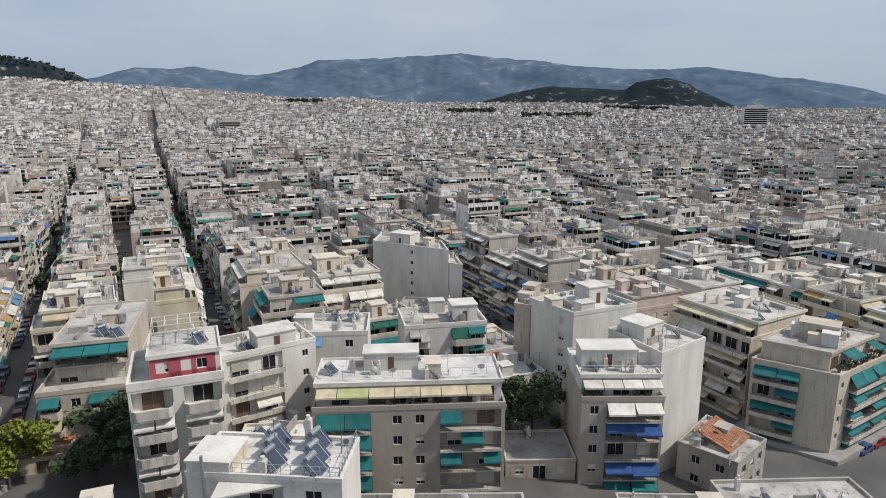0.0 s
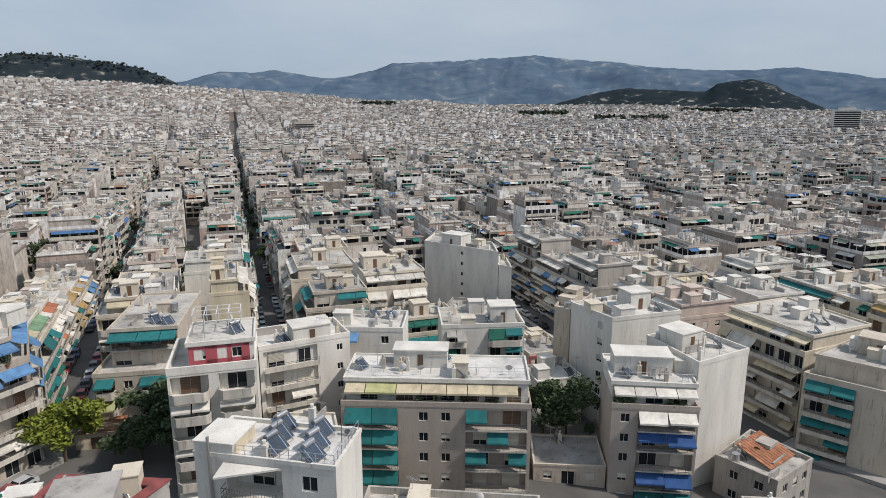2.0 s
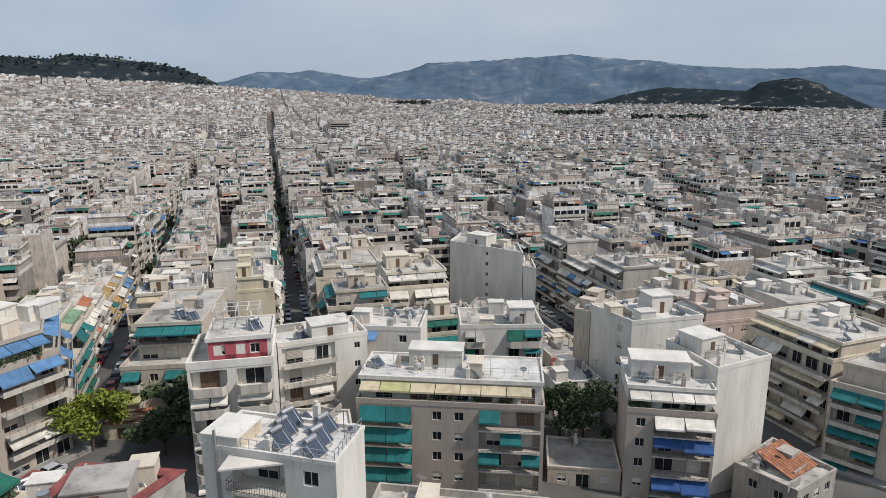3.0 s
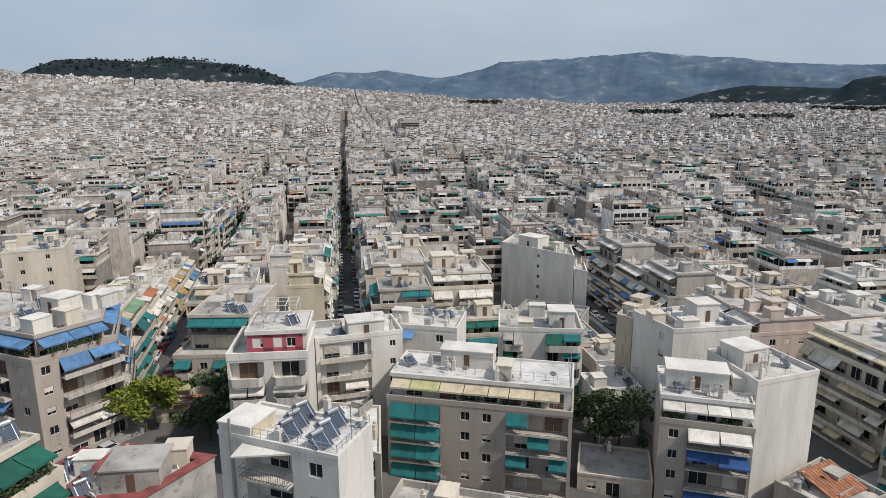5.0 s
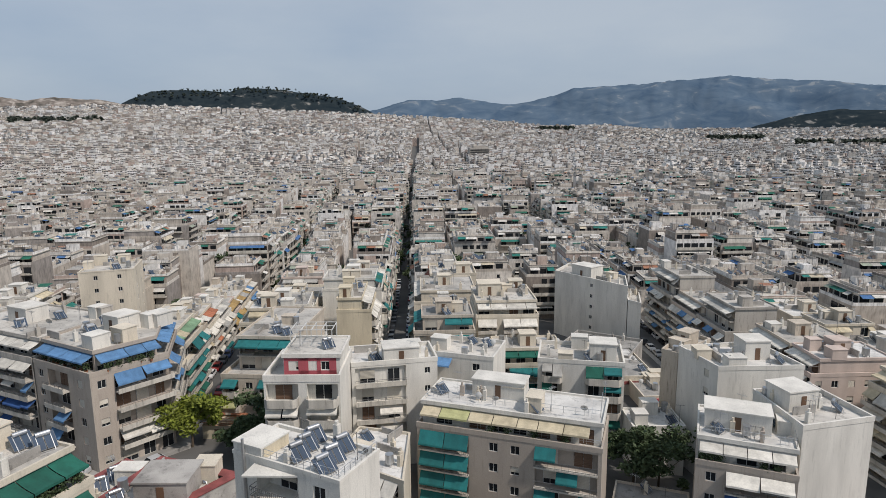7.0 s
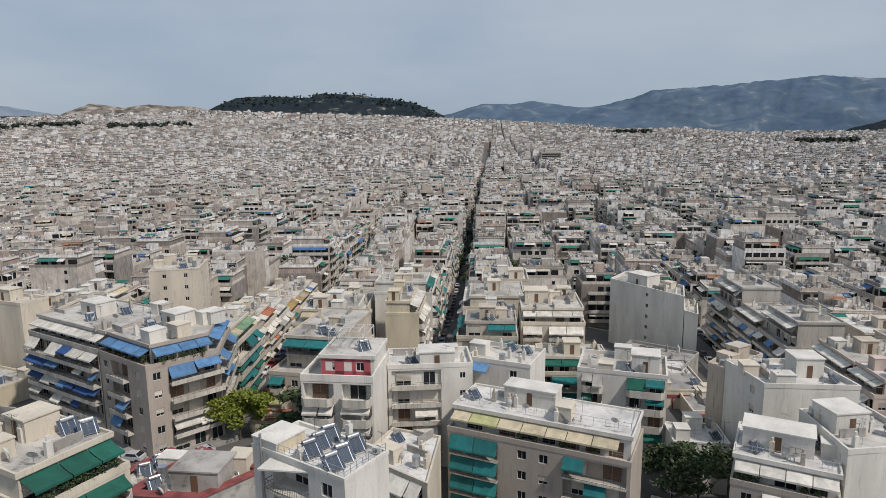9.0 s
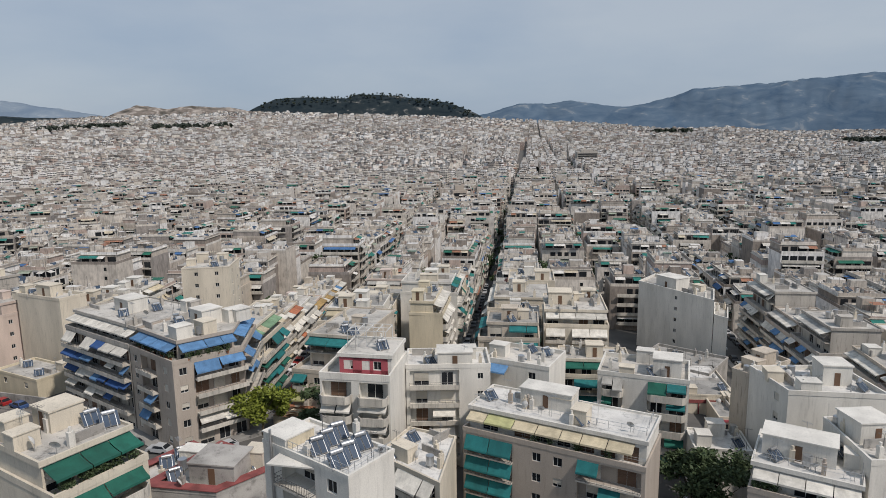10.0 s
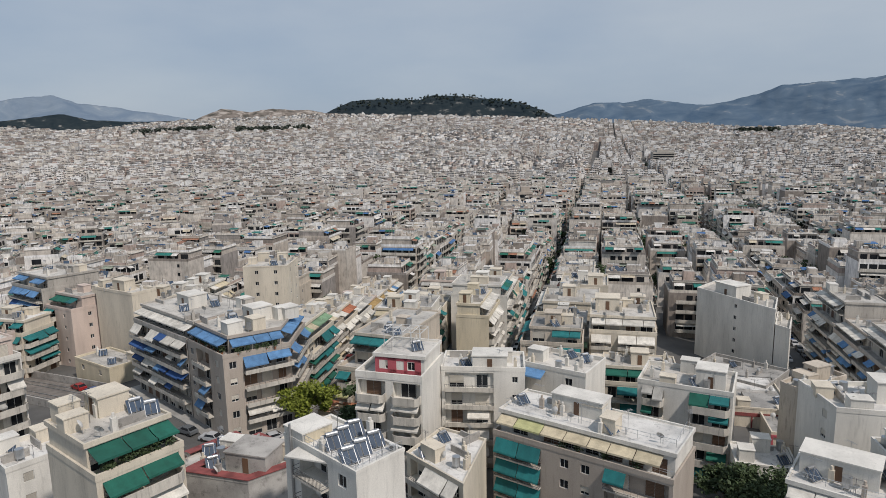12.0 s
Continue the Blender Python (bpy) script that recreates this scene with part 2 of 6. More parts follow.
def window_data(w, h, kind):
    """Pane, frame and shutter of one opening; its outer face lies in the wall's plane, the wall's outside is -y."""
    key = (round(w, 2), round(h, 2), kind)
    if key in WINDOWS:
        return WINDOWS[key]
    m = Mesh()
    hw, t = w / 2, 0.06
    mats = [FRAME, DARK, SHUTTER if kind != "wood" else BROWN]
    m.box(-hw, 0.16, 0, hw, 0.24, h, 1)
    m.plate([-hw, -hw + t, -t / 2, t / 2, hw - t, hw], [0, t, h - t, h], lambda i, j: i in (0, 2, 4) or j in (0, 2), 0.11, 0.158)
    if kind == "blind":
        m.louvre(-hw + t, hw - t, h * 0.35, h - t, 0.06, 0.085, 7, 2)
    elif kind == "wood":
        m.louvre(-hw + 0.02, -0.02, 0.03, h - 0.03, 0.04, 0.075, 9, 2)
        m.louvre(0.02, hw - 0.02, 0.03, h - 0.03, 0.04, 0.075, 9, 2)
    elif kind == "closed":
        m.louvre(-hw + t, hw - t, t, h - t, 0.05, 0.075, 10, 2)
    WINDOWS[key] = m.data("window", mats)
    return WINDOWS[key]


AWNINGS = {}


def awning_data(w, out, drop, kind):
    """Cloth on folding arms: slopes out (-y) and down from its rod."""
    key = (round(w, 1), round(out, 1), round(drop, 1), kind)
    if key in AWNINGS:
        return AWNINGS[key]
    w, out, drop = key[:3]
    m = Mesh()
    cols = max(2, int(w / 1.2))
    prof = [(-out * k / 4, -drop * k / 4 - 0.10 * math.sin(math.pi * k / 4)) for k in range(5)] + [(-out - 0.02, -drop - 0.24)]
    n = len(prof)
    for t in (0.0, 0.03):
        for c in range(cols + 1):
            g = 0.03 * (c % 2) if 0 < c < cols else 0
            m.v += [(-w / 2 + w * c / cols, y + (t if i == n - 1 else 0), z - t + g) for i, (y, z) in enumerate(prof)]
    top = (cols + 1) * n
    for c in range(cols):
        for i in range(n - 1):
            k = c * n + i
            m.f += [(k, k + 1, k + n + 1, k + n), (top + k, top + k + n, top + k + n + 1, top + k + 1)]
            m.m += [0, 0]
    for i in range(n - 1):
        k = cols * n + i
        m.f += [(i, top + i, top + i + 1, i + 1), (k, k + 1, top + k + 1, top + k)]
        m.m += [0, 0]
    for sgn in (-1, 1):
        m.rod((sgn * (w / 2 - 0.05), 0, -0.9), (sgn * (w / 2 - 0.05), -out + 0.03, -drop - 0.03), 0.025, 1, 4)
    AWNINGS[key] = m.data("awning", [AW[kind], RAIL])
    return AWNINGS[key]


RAILS = {}


def balcony_data(w, out, kind):
    """Slab with its parapet or railing; the wall is at y = 0, the balcony reaches to -out, its floor is z = 0."""
    key = (round(w, 1), round(out, 1), kind)
    if key in RAILS:
        return RAILS[key]
    w, out = key[:2]
    m = Mesh()
    h = w / 2
    if kind != "solid":
        m.box(-h, -out, -0.20, h, 0, 0.0, 0)
    else:
        m.box(-h + 0.1, -out + 0.65, -0.20, h - 0.1, 0, 0.0, 0)
    if kind == "solid":
        ch = min(0.6, w * 0.12)
        line = [(-h - 0.004, 0), (-h - 0.004, -out + ch), (-h + ch, -out - 0.01), (h - ch, -out - 0.01), (h + 0.004, -out + ch), (h + 0.004, 0)]
        inner = [(-h + 0.12, 0), (-h + 0.12, -out + ch + 0.05), (-h + ch + 0.05, -out + 0.11), (h - ch - 0.05, -out + 0.11), (h - 0.12, -out + ch + 0.05), (h - 0.12, 0)]
        for i in range(5):
            a, b, c, d = line[i], line[i + 1], inner[i + 1], inner[i]
            m.quad((*a, -0.30), (*b, -0.30), (*b, 0.92), (*a, 0.92))
            m.quad((*c, 0), (*d, 0), (*d, 0.92), (*c, 0.92))
            m.quad((*a, 0.92), (*b, 0.92), (*c, 0.92), (*d, 0.92))
            m.quad((*b, -0.30), (*a, -0.30), (*d, -0.30), (*c, -0.30))
    elif kind == "half":
        m.box(-h, -out - 0.003, -0.25, h, -out + 0.10, 0.5, 0)
        m.box(-h, -out + 0.02, 0.92, h, -out + 0.06, 0.97, 1)
        for i in range(int(w / 1.0) + 1):
            x = -h + 0.03 + i * (w - 0.06) / int(w / 1.0)
            m.box(x - 0.02, -out + 0.02, 0.5, x + 0.02, -out + 0.06, 0.92, 1)
        m.box(-h, -out + 0.03, 0.68, h, -out + 0.05, 0.72, 1)
    else:
        for z in (0.12, 0.92):
            m.box(-h, -out + 0.02, z, h, -out + 0.06, z + 0.05, 1)
        n = max(2, int(w / (0.22 if kind == "bars" else 0.9)))
        for i in range(n + 1):
            x = -h + 0.02 + i * (w - 0.04) / n
            m.box(x - 0.012, -out + 0.025, 0.0, x + 0.012, -out + 0.055, 0.95, 1)
        for s in (-1, 1):
            for z in (0.12, 0.5, 0.92):
                m.box(s * h - 0.02, -out + 0.06, z, s * h + 0.02, 0, z + 0.04, 1)
        if kind == "glass":
            m.box(-h, -out + 0.062, 0.16, h, -out + 0.072, 0.90, 2)
    RAILS[key] = m.data("balcony", [SLAB, RAIL, AW["grey"]])
    return RAILS[key]


def offset(pts, by):
    """The polygon with each edge i moved inwards by by[i]."""
    n, lines = len(pts), []
    for i in range(n):
        p, q = Vector(pts[i]), Vector(pts[(i + 1) % n])
        d = (q - p).normalized()
        lines.append((p + Vector((-d.y, d.x)) * by[i], d))
    out = []
    for i in range(n):
        (p, d), (q, g) = lines[i - 1], lines[i]
        c = d.x * g.y - d.y * g.x
        t = ((q.x - p.x) * g.y - (q.y - p.y) * g.x) / c if abs(c) > 1e-6 else 0
        out.append(tuple(p + d * t) if abs(c) > 1e-6 else tuple(q))
    return out


def facade(m, p, q, z0, z1, holes, mat=0):
    """A wall from p to q with real openings (s0, z0, s1, z1) and their reveals."""
    p, q = Vector(p), Vector(q)
    d = (q - p).normalized()
    inw = Vector((-d.y, d.x))
    L = (q - p).length
    at = lambda s, z, k=0.0: (*(p + d * s + inw * k), z)
    if not holes:
        m.quad(at(0, z0), at(L, z0), at(L, z1), at(0, z1), m=mat)
        return
    zs = sorted({z0, z1, *(round(h[1], 3) for h in holes), *(round(h[3], 3) for h in holes)})
    for a, b in zip(zs, zs[1:]):
        mid, s = (a + b) / 2, 0.0
        for h in sorted(h for h in holes if h[1] < mid < h[3]):
            m.quad(at(s, a), at(h[0], a), at(h[0], b), at(s, b), m=mat)
            s = h[2]
        m.quad(at(s, a), at(L, a), at(L, b), at(s, b), m=mat)
    for s0, a, s1, b, *deep in holes:
        g = deep[0] if deep else 0.25
        m.quad(at(s0, a), at(s0, a, g), at(s0, b, g), at(s0, b), m=mat)
        m.quad(at(s1, a, g), at(s1, a), at(s1, b), at(s1, b, g), m=mat)
        m.quad(at(s0, b, g), at(s1, b, g), at(s1, b), at(s0, b), m=mat)
        m.quad(at(s0, a), at(s1, a), at(s1, a, g), at(s0, a, g), m=mat)
        if deep:
            m.quad(at(s0, a, g), at(s1, a, g), at(s1, b, g), at(s0, b, g), m=mat)


def edge_pose(p, q, s, z):
    """On the edge p-q at s metres and height z; +x along the edge, -y out of the house."""
    d = (Vector(q) - Vector(p)).normalized()
    o = Vector(p) + d * s
    return pose(o.x, o.y, z, 0, 0, math.degrees(math.atan2(d.y, d.x)))


def storeys(thing, wall, pts, z0, n, fh, specs, rng, awn, rate, rail="solid", out=1.3, first=0, blind=0.4, skip_low=0):
    """Walls, openings, balconies and awnings of n storeys over the outline pts. specs, edge by edge: B balconies, W windows, C a column of small
    windows, H windows between two stacks of balconies, N blank."""
    k_pts = len(pts)
    for i in range(k_pts):
        p, q = pts[i], pts[(i + 1) % k_pts]
        L = (Vector(q) - Vector(p)).length
        holes, fits = [], []
        runs = specs[i] if isinstance(specs[i], list) else [(specs[i], 0.0, L)]
        if not faces_path(thing, p, q):
            runs = []
        for spec, a, b, *more in runs:
            opt = more[0] if more else {}
            run = b - a
            for k in range(n):
                zf = z0 + k * fh
                if spec == "B" and run > 2.0:
                    nd = max(1, int(run / 2.9))
                    rec = opt.get("rec", 1.1) if k >= first else 0.0
                    if rec:
                        holes.append((a + 0.2, zf + 0.02, b - 0.2, zf + fh - 0.32, rec))
                    for j in range(nd):
                        s = a + run * (j + 0.5) / nd
                        w = min(1.9 if (j + k) % 3 else 2.4, run / nd - 0.35)
                        if not rec:
                            holes.append((s - w / 2, zf + 0.05, s + w / 2, zf + 2.25))
                        fits.append((s, zf + 0.05, w, 2.2, rng.choice(("glass", "glass", "blind", "closed", "wood")), max(0, rec - 0.25)))
                    if k >= first:
                        part("balcony", balcony_data(run - 0.3, opt.get("out", out), opt.get("rail", rail)), None, thing, edge_pose(p, q, (a + b) / 2, zf))
                        by = opt.get("by")
                        kind = by[n - 1 - k] if by and n - 1 - k < len(by) else None
                        s = a + 0.15
                        while s < b - 1.6:
                            w = min(opt.get("width") or rng.choice((2.6, 3.2, 3.8, 4.6)), b - 0.15 - s)
                            if kind or (not by and rng.random() < opt.get("rate", rate)):
                                part("awning", awning_data(w - 0.1, *(opt.get("hang") or (rng.choice((1.2, 1.4, 1.6)), rng.choice((0.8, 1.1, 1.5)))), kind or rng.choice(opt.get("awn", awn))), None, thing,
                                     edge_pose(p, q, s + w / 2, zf + fh - 0.35))
                            s += w
                elif spec == "W" and run > 1.6:
                    nd = max(1, int(run / 2.6))
                    for j in range(nd):
                        s = a + run * (j + 0.5) / nd
                        w = min(1.25, run / nd - 0.5)
                        holes.append((s - w / 2, zf + 0.95, s + w / 2, zf + 2.2))
                        fits.append((s, zf + 0.95, w, 1.25, rng.choice(("glass", "glass", "closed", "blind")), 0))
                elif spec == "C":
                    s = (a + b) / 2
                    holes.append((s - 0.45, zf + 1.1, s + 0.45, zf + 2.1))
                    fits.append((s, zf + 1.1, 0.9, 1.0, "glass", 0))
        # openings of one storey share their sill and head
        facade(wall, p, q, z0, z0 + n * fh, holes)
        for s, z, w, h, kind, back_by in fits:
            part("window", window_data(w, h, kind), None, thing, edge_pose(p, q, s, z) @ pose(0, back_by, 0))


def faces_path(thing, p, q):
    """Whether the outside of the edge p-q can be seen from the air in front of the houses."""
    o = thing.matrix_basis.translation
    mx, my = (p[0] + q[0]) / 2 + o.x, (p[1] + q[1]) / 2 + o.y
    nx, ny = q[1] - p[1], p[0] - q[0]
    return any(nx * (x - mx) + ny * (y - my) > 0 for x, y in ((0, 0), (31, 5)))


def deck(m, pts, z, mat):
    m.quad(*[(x, y, z) for x, y in pts], m=mat)


def rim(m, pts, z, h, t=0.22, mat=0, out=0.0):
    """A parapet all round, mitred at the corners."""
    a, b = offset(pts, [-out] * len(pts)), offset(pts, [t] * len(pts))
    n = len(pts)
    for i in range(n):
        j = (i + 1) % n
        m.quad((*a[i], z), (*a[j], z), (*a[j], z + h), (*a[i], z + h), m=mat)
        m.quad((*b[j], z), (*b[i], z), (*b[i], z + h), (*b[j], z + h), m=mat)
        m.quad((*a[i], z + h), (*a[j], z + h), (*b[j], z + h), (*b[i], z + h), m=mat)
        m.quad((*a[j], z), (*a[i], z), (*b[i], z), (*b[j], z), m=mat)


def house(pts, z_top, n, specs, mat, label, awn=("teal",), rate=0.4, rail="solid", out=1.3, fh=3.0, roof=0, seed=1, setback=None, set_specs=None,
          set_mat=None, set_n=1, set_rate=0.7, set_awn=None, bulk=None, kerb=0.7, first=1, group="", roof_mat=None, extra=8, coping=None):
    """A flat-roofed apartment house over the outline pts (counter-clockwise). z_top: its main roof; the walls go down to the ground."""
    rng = random.Random(seed)
    cx, cy = sum(p[0] for p in pts) / len(pts), sum(p[1] for p in pts) / len(pts)
    z0 = z_top - n * fh
    at = pose(cx, cy, z0)
    thing = root("apartment_building", at, label, "building", group)
    loc = [(x - cx, y - cy) for x, y in pts]
    roof_m = roof_mat or ROOFS[roof]
    wall = Mesh()
    storeys(thing, wall, loc, 0, n, fh, specs, rng, awn, rate, rail, out, first)
    low = min(ground_z(x, y) for x, y in pts) - z0 - 0.5
    if low < 0:
        for i in range(len(loc)):
            facade(wall, loc[i], loc[(i + 1) % len(loc)], low, 0, [])
    H = n * fh
    part("wall", wall, [mat], thing)
    top = Mesh()
    deck(top, loc, H, 0)
    part("roof", top, [roof_m], thing)
    edge = Mesh()
    rim(edge, loc, H, kerb, out=0.06)
    part("parapet", edge, [mat], thing)
    if coping:
        cap = Mesh()
        rim(cap, loc, H + kerb, 0.1, 1.1, out=0.2)
        part("coping", cap, [coping], thing, label="red-coated coping")
    if setback:
        ins = offset(loc, setback)
        pw, hs = Mesh(), 2.9
        storeys(thing, pw, ins, H, set_n, hs, set_specs or specs, rng, set_awn or awn, set_rate, "open", 1.0, first=99 if set_n == 1 else 1)
        part("penthouse", pw, [set_mat or mat], thing)
        for i, p in enumerate(ins):
            q = ins[(i + 1) % len(ins)]
            L = (Vector(q) - Vector(p)).length
            if (set_specs or specs)[i][0][0] == "B" and setback[i] > 0.8 and faces_path(thing, p, q):
                s = 0.1
                while s < L - 1.5:
                    w = min(rng.choice((2.8, 3.4, 4.2)), L - s)
                    if rng.random() < set_rate:
                        part("awning", awning_data(w - 0.1, min(setback[i], 2.2), 0.7, rng.choice(set_awn or awn)), None, thing, edge_pose(p, q, s + w / 2, H + hs * set_n - 0.25))
                    s += w
        lid = Mesh()
        over = offset(ins, [-0.25] * len(ins))
        deck(lid, over, H + hs * set_n + 0.2, 0)
        part("upper_roof", lid, [roof_m], thing)
        er = Mesh()
        rim(er, over, H + hs * set_n - 0.05, 0.55, 0.25)
        deck(er, list(reversed(over)), H + hs * set_n - 0.05, 0)
        part("upper_parapet", er, [set_mat or mat], thing)
        H += hs * set_n + 0.2
        loc = ins
    thing["top"] = z0 + H
    if not group:
        HERO_ROOFS.append((cx, cy, z0 + H, [(x + cx, y + cy) for x, y in loc]))
    clutter(thing, loc, H, mat, rng, extra)
    if bulk:
        for bx, by, bw, bd, bh in bulk:
            ang = math.degrees(math.atan2(loc[1][1] - loc[0][1], loc[1][0] - loc[0][0]))
            b = Mesh()
            b.box(-bw / 2, -bd / 2, 0, bw / 2, bd / 2, bh)
            b.box(-bw / 2 - 0.15, -bd / 2 - 0.15, bh, bw / 2 + 0.15, bd / 2 + 0.15, bh + 0.18)
            hut = part("bulkhead", b, [WHITE if mat in (TAUPE, GREY) else set_mat or mat], thing, pose(bx - cx, by - cy, H, 0, 0, ang))
            b = Mesh()
            b.box(-0.4, -bd / 2 - 0.04, 0.05, 0.4, -bd / 2, 2.0)
            part("door", b, [BROWN], hut)
    return thing


def mast_data(h):
    m = Mesh()
    m.rod((0, 0, 0), (0, 0, h), 0.035, 0, 4)
    m.rod((-0.7, 0, h - 0.1), (0.7, 0, h - 0.1), 0.025, 0, 3)
    for q in (-0.55, -0.2, 0.2, 0.55):
        m.rod((q, -0.35, h - 0.09), (q, 0.35, h - 0.09), 0.018, 0, 3)
    return m.data("roof_aerial", [RAIL])


def vent_data(h):
    m = Mesh()
    m.rod((0, 0, 0), (0, 0, h), 0.09, 0, 6)
    m.rod((0, 0, h), (0, 0, h + 0.18), 0.16, 0, 6, 0.05)
    return m.data("vent_pipe", [STEEL])


MASTS = [mast_data(h) for h in (1.9, 2.6, 3.5)]
VENT = [vent_data(h) for h in (0.7, 1.2)]


def clutter(thing, loc, z, mat, rng, count):
    """Stair huts, chimneys, low walls and tanks on a roof."""
    xs, ys = [p[0] for p in loc], [p[1] for p in loc]
    ang = math.degrees(math.atan2(loc[1][1] - loc[0][1], loc[1][0] - loc[0][0]))
    inner = offset(loc, [0.7] * len(loc))
    for k in (1, 2, 4):
        x, y = rng.uniform(min(xs), max(xs)), rng.uniform(min(ys), max(ys))
        if inside(x, y, inner, 0):
            if k == 4:
                part("vent_pipe", VENT[k % 2], None, thing, pose(x, y, z))
            else:
                part("roof_aerial", MASTS[rng.randrange(3)], None, thing, pose(x, y, z, 0, 0, ang + rng.uniform(-30, 30)))
    for k in range(count):
        for _ in range(12):
            x, y = rng.uniform(min(xs), max(xs)), rng.uniform(min(ys), max(ys))
            if inside(x, y, inner, 0):
                break
        else:
            continue
        m, kind = Mesh(), ("roof_hut", "chimney", "low_wall", "roof_tank", "chimney", "low_wall")[(k + rng.randrange(2)) % 6]
        if kind == "roof_hut":
            w, d, h = rng.uniform(1.0, 1.5), rng.uniform(0.9, 1.3), rng.uniform(1.5, 2.3)
            m.box(-w, -d, 0, w, d, h)
            m.box(-w - 0.1, -d - 0.1, h, w + 0.1, d + 0.1, h + 0.12)
        elif kind == "chimney":
            m.box(-0.3, -0.25, 0, 0.3, 0.25, 1.5)
            m.rod((0, 0, 1.5), (0, 0, 2.0), 0.16, 0, 8)
        elif kind == "low_wall":
            m.box(-rng.uniform(1.2, 2.2), -0.1, 0, rng.uniform(1.2, 2.2), 0.1, rng.uniform(0.7, 1.2))
        else:
            m.rod((0, 0, 0.35), (0, 0, 1.6), 0.55, 0, 12)
            for a, b in ((-0.4, -0.4), (0.4, -0.4), (0.4, 0.4), (-0.4, 0.4)):
                m.box(a - 0.05, b - 0.05, 0, a + 0.05, b + 0.05, 0.36)
        part(kind, m, [CONCRETE if kind == "low_wall" else STEEL if kind == "roof_tank" else rng.choice((mat, WHITE, CREAM))], thing, pose(x, y, z + 0.002, 0, 0, ang + (90 if k % 2 else 0)))


def rect(x, y, ang, w, d):
    """Outline of a w by d house whose front left corner is (x, y); the front runs at ang degrees from +x."""
    c, s = math.cos(radians(ang)), math.sin(radians(ang))
    return [(x, y), (x + w * c, y + w * s), (x + w * c - d * s, y + w * s + d * c), (x - d * s, y + d * c)]


TAKEN = []
HERO_ROOFS = []


def lot(pts, margin=0.5):
    TAKEN.append((pts, margin))
    return pts


def inside(x, y, pts, margin):
    n = len(pts)
    for i in range(n):
        (ax, ay), (bx, by) = pts[i], pts[(i + 1) % n]
        L = math.hypot(bx - ax, by - ay)
        if ((bx - ax) * (y - ay) - (by - ay) * (x - ax)) / L < -margin:
            return False
    return True


def taken(pts):
    """Whether an outline overlaps one that is built already."""
    for other, margin in TAKEN:
        if math.hypot(other[0][0] - pts[0][0], other[0][1] - pts[0][1]) > 90:
            continue
        cx, cy = sum(p[0] for p in pts) / len(pts), sum(p[1] for p in pts) / len(pts)
        mids = [((pts[i][0] + pts[i - 1][0]) / 2, (pts[i][1] + pts[i - 1][1]) / 2) for i in range(len(pts))]
        if any(inside(x, y, other, margin) for x, y in [*pts, *mids, (cx, cy)]) or any(inside(x, y, pts, margin) for x, y in other):
            return True
    return False


GRID = 24.5
GC, GS = math.cos(radians(GRID)), math.sin(radians(GRID))


def from_grid(u, v):
    return (u * GC - v * GS, u * GS + v * GC)


def block(u0, u1, v0, v1):
    """Outline of a house squared with the streets: u across them, v along them."""
    return [from_grid(u0, v0), from_grid(u1, v0), from_grid(u1, v1), from_grid(u0, v1)]


def grid_spot(u, v, *size):
    return (*from_grid(u, v), *size)


# streets: offset across the grid and drift along it
STREETS = [(-172, -0.07), (-124, -0.07), (-75, -0.07), (-27, -0.07), (11.0, -0.006), (82.0, 0.025), (127, 0.025), (173, 0.025), (219, 0.025), (267, 0.025)]
WIDE = {3: 4.8, 4: 4.2, 5: 5.2}


def street_line(k, v):
    return STREETS[k][0] + STREETS[k][1] * (v - 125)


def STREET_A(v):
    return street_line(3, v)


# ---- the houses round the camera's way ----
def roof_railing(pts, z, parent, height=1.0, gap=1.6):
    """Thin posts and a hand rail along the line pts (in the parent's space)."""
    m = Mesh()
    for (x0, y0), (x1, y1) in zip(pts, pts[1:]):
        L = math.hypot(x1 - x0, y1 - y0)
        n = max(1, int(L / gap))
        for i in range(n + 1):
            x, y = x0 + (x1 - x0) * i / n, y0 + (y1 - y0) * i / n
            m.rod((x, y, z), (x, y, z + height), 0.03, 0, 4)
        m.rod((x0, y0, z + height), (x1, y1, z + height), 0.03, 0, 4)
        m.rod((x0, y0, z + height * 0.5), (x1, y1, z + height * 0.5), 0.02, 0, 4)
    part("railing", m, [STEEL], parent)


